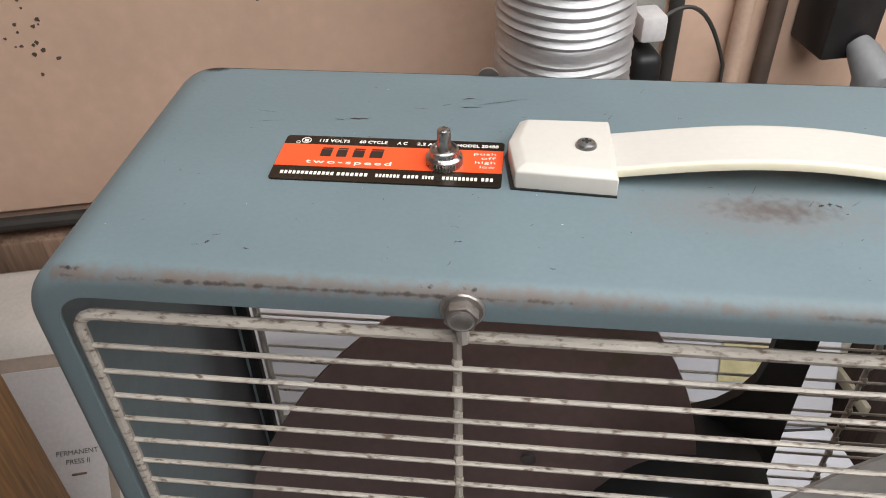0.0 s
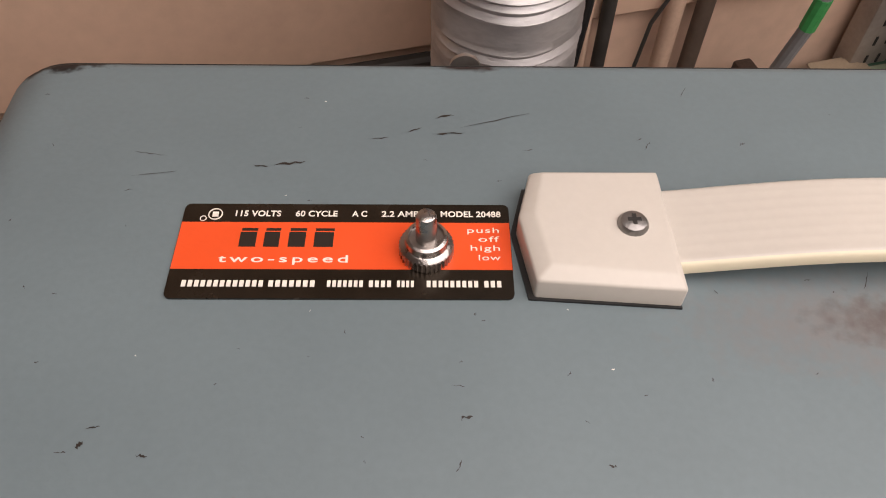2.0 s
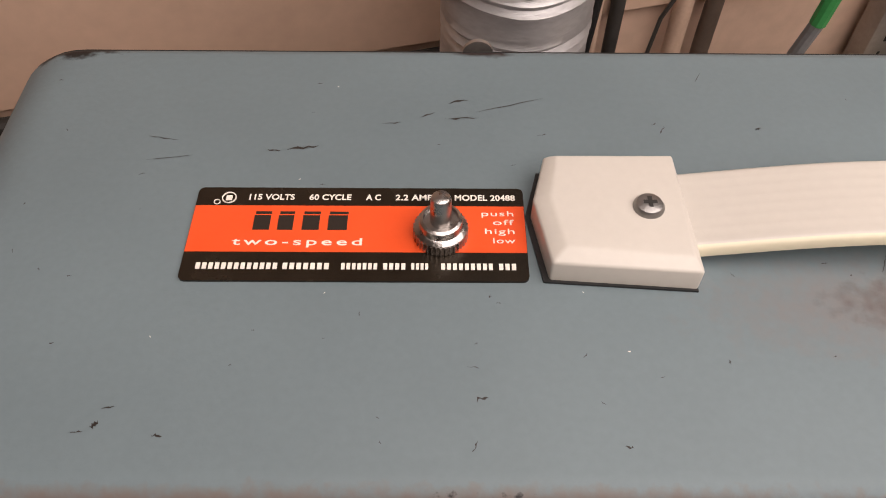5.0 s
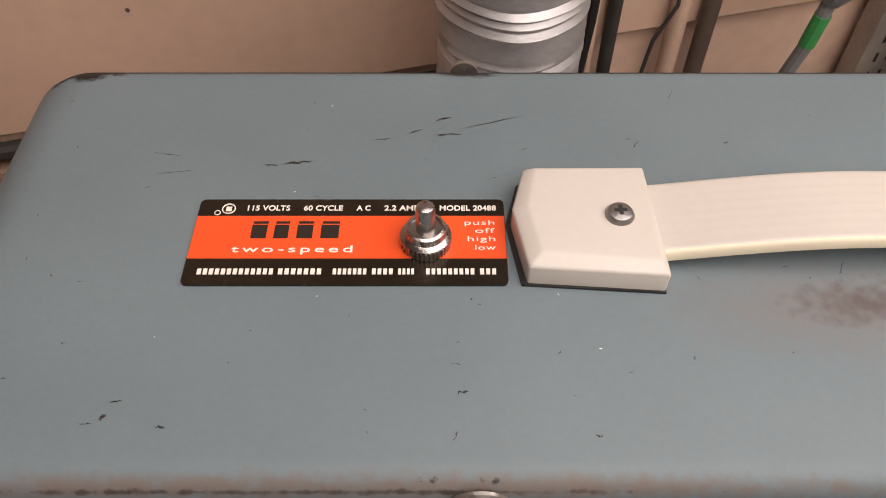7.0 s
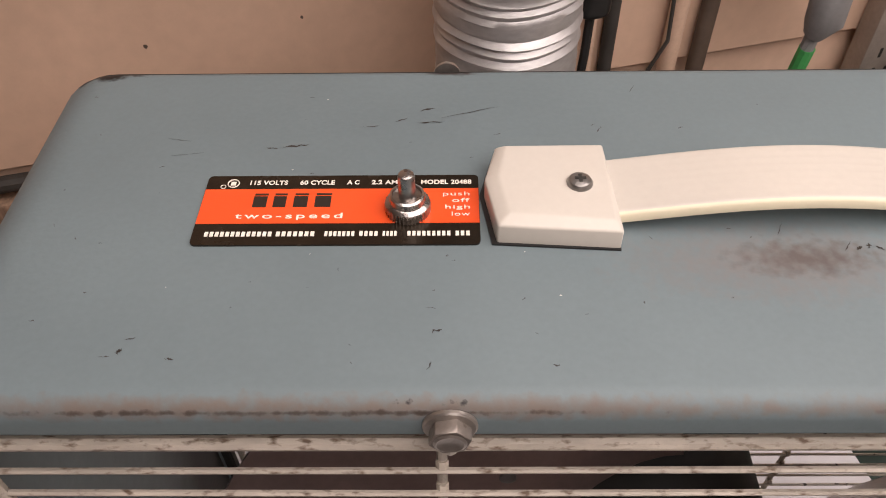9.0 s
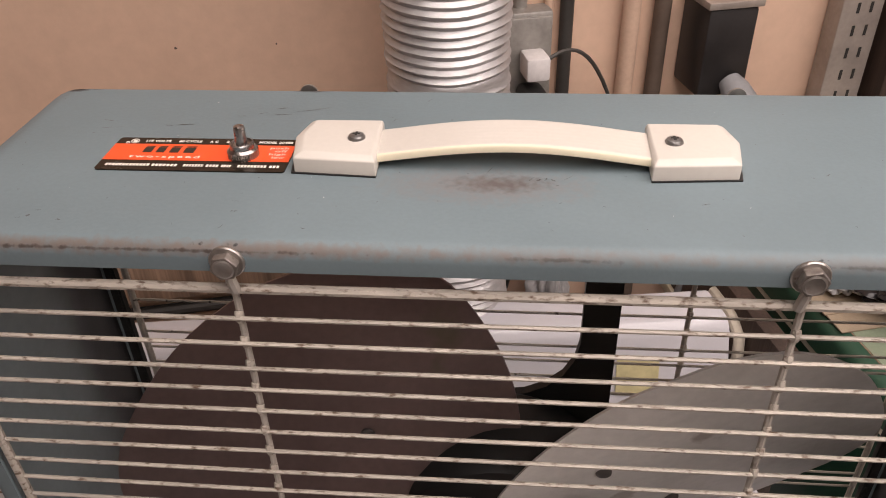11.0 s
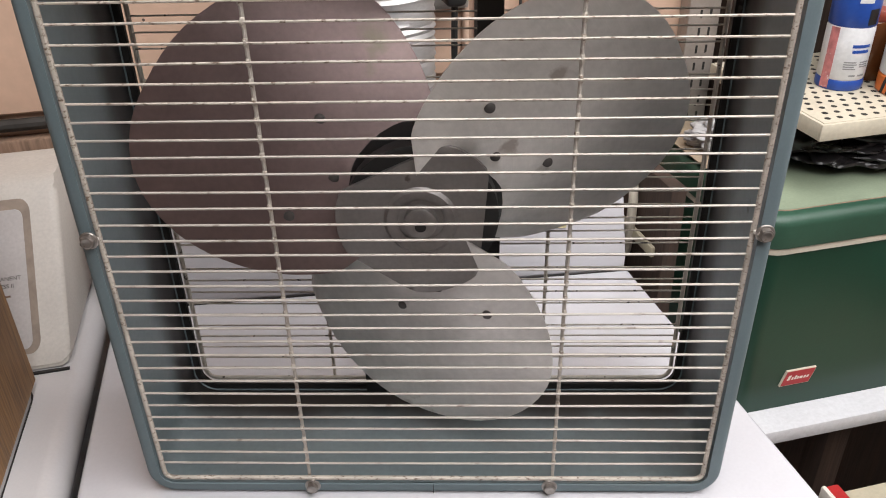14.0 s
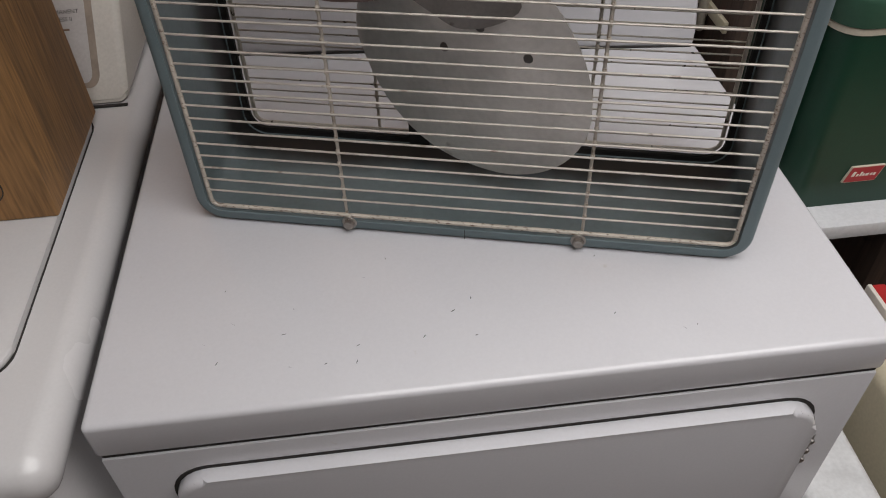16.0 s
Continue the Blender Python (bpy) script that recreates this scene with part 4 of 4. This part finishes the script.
for x, z in ((-0.1075, 1.4380), (0.1100, 1.4385), (-0.1065, 0.9290), (0.1105, 0.9290), (-0.2500, 1.190), (0.2560, 1.193)):
    b = hex_bolt(x, -0.0002, z, -1)
    gx, gz = (x, 1.4220) if z > 1.4 else (x, 0.9350) if z < 0.95 else (FAN_X + math.copysign(0.246, x), z)
    part("grille_tab", tube([(x, -0.001, z), ((x + gx) / 2, -0.001, (z + gz) / 2), (gx, 0.002, gz)], 0.0022, 8), M_WIRE, front)
for x in (-0.112, 0.112):
    b = part("bolt", lathe([(0.0050, -0.0004), (0.0050, 0.0010), (0.0036, 0.0020), (0.0016, 0.0023)], (x + 0.0035, D, FAN_TOP - 0.0038), "y", 20), M_BOLT, fan, "small rear screw")

# motor on its black yoke
HX, HZ, HY = 0.000, 1.185, 0.007


def yoke():
    def half(sgn):
        pts = []
        pts += [(-0.0695, HZ + sgn * (FAN_TOP - 0.008 - HZ)), (-0.048, HZ + sgn * (FAN_TOP - 0.008 - HZ)), (-0.048, HZ + sgn * 0.107)]
        pts += [(-0.0013 - 0.0467 * math.cos(t), HZ + sgn * (0.107 - 0.0467 * math.sin(t))) for t in (math.pi * k / 10 for k in range(1, 10))]
        pts += [(0.0455, HZ + sgn * 0.107), (0.0455, HZ + sgn * (FAN_TOP - 0.008 - HZ)), (0.0670, HZ + sgn * (FAN_TOP - 0.008 - HZ)), (0.0670, HZ), (-0.0695, HZ)]
        return pts
    bm = prism(half(1), 0.124, 0.130, "y")
    return prism([(x, z) for x, z in half(-1)][::-1], 0.1245, 0.1305, "y", bm)


part("motor_yoke", yoke(), M_BLACK, fan, "black steel motor bracket", smooth=0)
part("motor", lathe([(0.03, 0.056), (0.062, 0.060), (0.066, 0.068), (0.066, 0.120), (0.055, 0.134), (0.02, 0.137)], (HX, 0, HZ), "y", 36), M_BLACK, fan, "black round motor")
# blades: one outline by angle, pitched and cambered
BL = [(-72, 0.055), (-64, 0.088), (-55, 0.122), (-45, 0.162), (-35, 0.187), (-22, 0.213), (-10, 0.227), (2, 0.232), (12, 0.233), (22, 0.224), (31, 0.203), (39, 0.175), (48, 0.137), (56, 0.104), (63, 0.077), (61, 0.068), (52, 0.058)]


def smooth_outline(pairs, n=4):
    out = []
    for i in range(len(pairs) - 1):
        p0, p1, p2, p3 = pairs[max(i - 1, 0)], pairs[i], pairs[i + 1], pairs[min(i + 2, len(pairs) - 1)]
        for k in range(n):
            t = k / n
            out.append(tuple(0.5 * (2 * b + (c - a) * t + (2 * a - 5 * b + 4 * c - d) * t * t + (3 * b - a - 3 * c + d) * t ** 3) for a, b, c, d in zip(p0, p1, p2, p3)))
    return out + [pairs[-1]]


def blade_y(r, c, bend=0.15):
    """Depth of the blade at distance r from the hub, c across it."""
    pitch = 0.50 - 0.85 * r
    d = (r - 0.097 - 0.53 * c) / 1.13
    fold = bend * 0.5 * (d + math.sqrt(d * d + 0.000006)) - 0.04 * bend
    return fold + 0.071 - pitch * c + (c * c - 0.004) * (0.3 + 3.0 * r) - 0.8 * (r - 0.12) ** 2


def blade(angle, mat, label, bend=0.12):
    rim = smooth_outline(BL)
    bm = bmesh.new()
    layers = []
    for lift in (0.0, 0.0016):
        rings = []
        for s in (0.0, 0.15, 0.25, 0.34, 0.42, 0.5, 0.58, 0.66, 0.74, 0.82, 0.9, 0.96, 1.0):
            ring = []
            for a, r in rim:
                t = radians(a)
                rr = 0.032 + (r - 0.032) * s
                lx, lc = rr * math.cos(t), rr * math.sin(t)
                A = radians(angle)
                x, z = lx * math.cos(A) - lc * math.sin(A), lx * math.sin(A) + lc * math.cos(A)
                ring.append(bm.verts.new((HX + x, blade_y(lx, lc, bend) + lift, HZ + z)))
            rings.append(ring)
        for A2, B2 in zip(rings, rings[1:]):
            for k in range(len(rim) - 1):
                bm.faces.new((A2[k], A2[k + 1], B2[k + 1], B2[k]))
        layers.append(rings)
    f0, f1 = layers
    edge0 = [r[0] for r in f0] + f0[-1][1:] + [r[-1] for r in f0[::-1]][1:]
    edge1 = [r[0] for r in f1] + f1[-1][1:] + [r[-1] for r in f1[::-1]][1:]
    for k in range(len(edge0) - 1):
        bm.faces.new((edge0[k], edge0[k + 1], edge1[k + 1], edge1[k]))
    b = part("blade", bm, mat, fan, label, smooth=60)
    for ra, rr in ((30, 0.107), (9, 0.0755), (-11.5, 0.107)):
        t, A = radians(ra), radians(angle)
        lx, lc = rr * math.cos(t), rr * math.sin(t)
        x, z = lx * math.cos(A) - lc * math.sin(A), lx * math.sin(A) + lc * math.cos(A)
        y = blade_y(lx, lc, bend)
        part("rivet", lathe([(0.0045, 0.0005), (0.0043, -0.0010), (0.0024, -0.0020)], (HX + x, y, HZ + z), "y", 14), M_RIVET, b)
    return b


# left blade takes its dark reflection from its base colour
blade(150, M_BLADE_D, "aluminium blade coloured dark for the dim room it reflects", 0.02)
blade(30, M_BLADE, "bright scratched aluminium blade", 0.19)
blade(270, M_BLADE, "bright scratched aluminium blade", 0.19)
# hub: pressed steel plate with three cut sides, boss and hole
pts = []
for k in range(72):
    a = 360 * k / 72
    r = 0.068
    for c in (115, -5, -125):
        d = abs((a - c + 180) % 360 - 180)
        if d < 60:
            r = min(r, (0.060 if c == -125 else 0.050) / math.cos(radians(d)))
    pts.append((HX + r * math.cos(radians(a)), HZ + r * math.sin(radians(a))))
hub = part("hub_plate", prism(pts, 0.037, 0.041, "y", bevel=0.0008), M_HUB, fan, "pressed steel hub plate")
part("hub_ridge", lathe([(0.03, 0.0302), (0.027, 0.0272), (0.022, 0.0272), (0.0185, 0.0295), (0.0185, 0.0302)], (HX, HY, HZ), "y", 36), M_HUB, hub)
part("boss", lathe([(0.0135, 0.0302), (0.013, 0.0225), (0.011, 0.0215), (0.005, 0.0215)], (HX, HY, HZ + 0.001), "y", 28), M_HUB, hub)
part("shaft_hole", lathe([(0.0045, 0.0216), (0.0045, 0.0208)], (HX, HY, HZ - 0.001), "y", 18), M_BLACK, hub)
part("hub_drum", lathe([(0.058, 0.034), (0.0620, 0.036), (0.0620, 0.0535), (0.058, 0.0538)], (HX, HY, HZ), "y", 40), M_BLACK, fan)

# name plate and switch
TOP = FAN_TOP
PX0, PX1, PY0, PY1 = -0.1852, -0.0983, 0.0555, 0.0862
KY = (PY1 - PY0) / 0.0289
plate = part("name_plate", prism(rrect((PX0 + PX1) / 2, (PY0 + PY1) / 2, (PX1 - PX0) / 2, (PY1 - PY0) / 2, 0.0016, 4), TOP - 0.0003, TOP + 0.0007, "z"), M_PLATE_BLACK, fan, "black and orange metal name plate")
RY0, RY1 = PY0 + KY * 0.0083, PY0 + KY * 0.0228
part("orange_field", box(PX0 + 0.0001, PX1 - 0.0001, RY0, RY1, TOP + 0.0006, TOP + 0.00085), M_PLATE_RED, plate, smooth=0)
PT = TOP + 0.0009
K = (PX1 - PX0) / 0.0848
for txt, x0, x1 in (("115 VOLTS", 13.1, 25.3), ("60 CYCLE", 29.1, 40.0), ("A C", 43.9, 47.7), ("2.2 AMPS", 51.5, 62.4), ("MODEL 20488", 66.8, 82.6)):
    lettering(txt, 0.0027, M_PRINT, plate, (PX0 + x0 * K / 1000, PY1 - KY * 0.0042, PT), bold=0.00007, spread=1.05, fit=(x1 - x0) * K / 1000)
lettering("two-speed", 0.0033, M_PRINT, plate, (PX0 + 0.0114 * K, PY0 + KY * 0.0103, PT), bold=0.00003, spread=1.3, fit=0.0323 * K)
for txt, y, w in (("push", 0.0196, 8.4), ("off", 0.0168, 5.5), ("high", 0.0140, 7.7), ("low", 0.0111, 5.7)):
    lettering(txt, 0.0025, M_PRINT, plate, (PX0 + (81.9 - w) * K / 1000, PY0 + KY * y, PT), spread=1.1, fit=w * K / 1000)
# maker's names stand as plain bars
for x0, x1 in ((15.8, 20.0), (22.0, 25.9), (28.2, 32.5), (34.7, 39.6)):
    part("maker_mark", box(PX0 + x0 * K / 1000, PX0 + x1 * K / 1000, PY0 + KY * 0.0150, PY0 + KY * 0.0196, PT - 0.0002, PT + 0.00005), M_PRINT_DARK, plate, smooth=0)
    part("maker_mark", box(PX0 + (x0 + 0.2) * K / 1000, PX0 + (x1 + 0.1) * K / 1000, PY0 + KY * 0.0200, PY0 + KY * 0.0208, PT - 0.0002, PT + 0.00005), M_PRINT_DARK, plate, smooth=0)
for x0, x1, count in ((3.5, 23.8, 13), (24.6, 36.4, 7), (38.9, 48.1, 7), (49.1, 55.0, 4), (56.0, 60.5, 4), (63.2, 76.3, 9), (77.3, 82.0, 3)):
    w = (x1 - x0) / count
    bm = bmesh.new()
    for k in range(count):
        box(PX0 + (x0 + w * (k + 0.14)) * K / 1000, PX0 + (x0 + w * (k + 0.80)) * K / 1000, PY0 + KY * 0.0032, PY0 + KY * 0.0050, PT - 0.0002, PT, bm=bm)
    tagged(part("maker_bar", bm, M_PRINT, plate, smooth=0), kind="stuff")
ring = [(PX0 + 0.0085 + 0.0018 * math.cos(t), PY1 - KY * 0.0036 + 0.0018 * math.sin(t), PT) for t in (2 * math.pi * k / 20 for k in range(20))]
part("mark_ring", tube(ring, 0.0002, 4, True), M_PRINT, plate)
part("mark_bar", box(PX0 + 0.0077, PX0 + 0.0093, PY1 - KY * 0.0044, PY1 - KY * 0.0028, PT - 0.0002, PT), M_PRINT, plate, smooth=0)
ring = [(PX0 + 0.0055 + 0.0008 * math.cos(t), PY1 - KY * 0.0050 + 0.0008 * math.sin(t), PT) for t in (2 * math.pi * k / 14 for k in range(14))]
part("mark_ring", tube(ring, 0.00015, 4, True), M_PRINT, plate)
SX, SY = PX0 + 0.0633 * K, 0.0700
sw = part("switch", lathe([(0.0066, 0.0006), (0.0068, 0.001), (0.0068, 0.0042), (0.0060, 0.005), (0.0056, 0.0052), (0.0054, 0.0072), (0.0046, 0.0076), (0.0044, 0.0066)], (SX, SY, TOP), "z", 32), M_CHROME, fan, "chromed push switch with knurled nut")
bm = bmesh.new()
for k in range(36):
    a = 2 * math.pi * k / 36
    tube([(SX + 0.0068 * math.cos(a), SY + 0.0068 * math.sin(a), TOP + 0.0009), (SX + 0.0068 * math.cos(a), SY + 0.0068 * math.sin(a), TOP + 0.0040)], 0.0003, 5, bm=bm)
tagged(part("knurling", bm, M_CHROME, sw), kind="stuff")
part("push_button", lathe([(0.0027, 0.006), (0.0026, 0.0146), (0.0023, 0.0154), (0.0015, 0.0158)], (SX, SY, TOP), "z", 20), M_CHROME, sw)


# handle
def handle_block(mirror):
    s = -1 if mirror else 1
    mx = 0.0037 if not mirror else -0.0013

    def X(x):
        return x + mx if not mirror else -x + mx
    base = [(-0.0608, 0.0535), (-0.0622, 0.0917), (-0.0966, 0.0917), (-0.1005, 0.0762), (-0.0972, 0.0561)]
    topo = [(-0.0628, 0.0571), (-0.0628, 0.0907), (-0.0932, 0.0905), (-0.0962, 0.0762), (-0.0935, 0.0602)]
    bm = bmesh.new()
    A = [bm.verts.new((X(x), y, TOP + 0.0006)) for x, y in base]
    B = [bm.verts.new((X(x), y, TOP + 0.0075)) for x, y in base]
    C = [bm.verts.new((X(x), y, TOP + 0.0092)) for x, y in topo]
    for P, Q in ((A, B), (B, C)):
        for k in range(5):
            bm.faces.new((P[k], P[(k + 1) % 5], Q[(k + 1) % 5], Q[k]))
    bm.faces.new(A)
    bm.faces.new(C)
    bmesh.ops.bevel(bm, geom=[e for e in bm.edges if max(v.co.z for v in e.verts) > TOP + 0.005], offset=0.0007, segments=3, affect="EDGES", profile=0.5)
    blk = part("handle_block", bm, M_PLASTIC, fan, "ivory plastic handle end", smooth=50)
    gasket = [(X(x * 1.0 + (-0.0014 if x < -0.08 else 0.0)), y + (-0.0006 if y < 0.072 else 0.0002)) for x, y in base]
    part("gasket", prism(gasket, TOP - 0.0002, TOP + 0.0007, "z"), M_BLACK, blk, "black gasket line", smooth=0)
    sx, sy = X(-0.0718), 0.0726
    scr = part("screw", lathe([(0.0040, 0.0091), (0.0040, 0.0096), (0.0033, 0.0107), (0.0018, 0.0113)], (sx, sy, TOP), "z", 24), M_GREY_STEEL, blk, "steel cross-head screw")
    b4 = box(sx - 0.0017, sx + 0.0017, sy - 0.0005, sy + 0.0005, TOP + 0.0105, TOP + 0.01145)
    box(sx - 0.0005, sx + 0.0005, sy - 0.0017, sy + 0.0017, TOP + 0.0105, TOP + 0.01146, bm=b4)
    part("cross_slot", b4, M_GAP, scr, smooth=0)


handle_block(False)
handle_block(True)


def strap():
    bm = bmesh.new()
    n = 40
    cross = []
    y0, y1 = 0.0613, 0.0868
    ys = [y0 + (y1 - y0) * k / 24 for k in range(25)]
    rows = []
    for i in range(n + 1):
        t = i / n
        x = -0.0620 + (0.0640 + 0.0620) * t
        mid = math.sin(math.pi * t) ** 1.15
        zc = TOP + 0.0042 + 0.0062 * mid
        row = []
        for k, y in enumerate(ys):
            g = 0.00011 if (k % 3 == 1 and 2 < k < 23) else 0.0
            e = 0.0009 if k in (0, 24) else 0.0
            row.append(bm.verts.new((x, y, zc + 0.0022 - g - e)))
        for k, y in reversed(list(enumerate(ys))):
            row.append(bm.verts.new((x, y, zc - 0.0014)))
        rows.append(row)
    m = len(rows[0])
    for a, b in zip(rows, rows[1:]):
        for k in range(m):
            bm.faces.new((a[k], a[(k + 1) % m], b[(k + 1) % m], b[k]))
    bm.faces.new(rows[0])
    bm.faces.new(rows[-1][::-1])
    return bm


st = part("strap", strap(), M_PLASTIC, fan, "ivory ribbed plastic carrying strap with yellowed edge", smooth=60)
st.data.materials.append(M_YELLOWED)
for p in st.data.polygons:
    if p.normal.y < -0.5 or p.normal.z < -0.5:
        p.material_index = 1

# scratches and chips in the paint of the top
bm = bmesh.new()


def scratch(x, y, length, width, turn, bm):
    rng2 = random.Random(int(x * 1e5) + int(y * 1e6))
    c, s = math.cos(radians(turn)), math.sin(radians(turn))
    n = 6
    up, dn = [], []
    for k in range(n + 1):
        t = k / n - 0.5
        w = width * (0.15 + rng2.random() * 0.85) * (1 - (2 * t) ** 2 * 0.9)
        o = width * rng2.uniform(-0.4, 0.4)
        for lst, sg in ((up, 1), (dn, -1)):
            a, b = t * length, o + sg * w / 2
            lst.append((x + a * c - b * s, y + a * s + b * c))
    vs = [bm.verts.new((px, py, TOP + 0.00012)) for px, py in up + dn[::-1]]
    bm.faces.new(vs)


MARKS = [(-0.1147, 0.0228, 0.0028, 0.0014, 20), (-0.1165, 0.0305, 0.003, 0.0004, -8), (-0.119, 0.1175, 0.006, 0.0011, 12), (-0.118, 0.1105, 0.010, 0.0010, 6),
         (-0.128, 0.112, 0.005, 0.0006, 24), (-0.1385, 0.1085, 0.006, 0.0007, 4), (-0.104, 0.116, 0.022, 0.0004, 17), (-0.163, 0.0985, 0.009, 0.0012, 9),
         (-0.171, 0.0975, 0.004, 0.0008, -6), (-0.203, 0.102, 0.009, 0.0006, -8), (-0.200, 0.0945, 0.013, 0.0004, 8), (-0.206, 0.0885, 0.002, 0.0006, 10),
         (-0.199, 0.0165, 0.002, 0.0013, 40), (-0.2025, 0.0148, 0.003, 0.0005, 5), (-0.197, 0.0205, 0.003, 0.0005, 8), (-0.185, 0.014, 0.0025, 0.0008, -10),
         (-0.060, 0.106, 0.004, 0.0006, 60), (-0.062, 0.1085, 0.002, 0.0005, 30), (-0.045, 0.129, 0.005, 0.0003, 60), (-0.032, 0.107, 0.002, 0.0012, 30),
         (-0.095, 0.104, 0.003, 0.0005, 10), (-0.0835, 0.0118, 0.0018, 0.0007, 0), (-0.0905, 0.0335, 0.0016, 0.0005, 50), (-0.1165, 0.0118, 0.003, 0.0006, 65),
         (-0.012, 0.0595, 0.006, 0.0004, 62), (0.006, 0.0525, 0.005, 0.0005, 55), (0.009, 0.0515, 0.0025, 0.0012, 20), (0.012, 0.0525, 0.0025, 0.0013, 70),
         (0.015, 0.0515, 0.0025, 0.0012, -30), (0.021, 0.0535, 0.006, 0.0004, 40), (-0.11, 0.0475, 0.001, 0.0007, 0), (-0.112, 0.0495, 0.001, 0.0008, 40),
         (-0.216, 0.055, 0.0015, 0.0005, 0), (-0.226, 0.0265, 0.0018, 0.0006, 0), (0.075, 0.035, 0.004, 0.0006, 15), (0.13, 0.06, 0.003, 0.0006, 40)]
for mk in MARKS:
    scratch(mk[0] + 0.0037, mk[1] * 1.03 + 0.0005, *mk[2:], bm)
rng = random.Random(9)
for k in range(70):
    scratch(rng.uniform(-0.24, 0.24), rng.uniform(0.012, 0.136), rng.uniform(0.0006, 0.0018), rng.uniform(0.0002, 0.0006), rng.uniform(0, 180), bm)
rng = random.Random(31)
fl = bmesh.new()
for k in range(13):
    scratch(rng.uniform(-0.24, 0.22), rng.uniform(0.010, 0.138), rng.uniform(0.0004, 0.0010), rng.uniform(0.0002, 0.0004), rng.uniform(0, 180), fl)
tagged(part("fleck", fl, M_PRINT, fan, "pale flecks of dust on the paint", smooth=0), kind="stuff")
tagged(part("scratch", bm, M_PRINT_DARK, fan, "dark scratches and chips in the paint", smooth=0), kind="stuff")
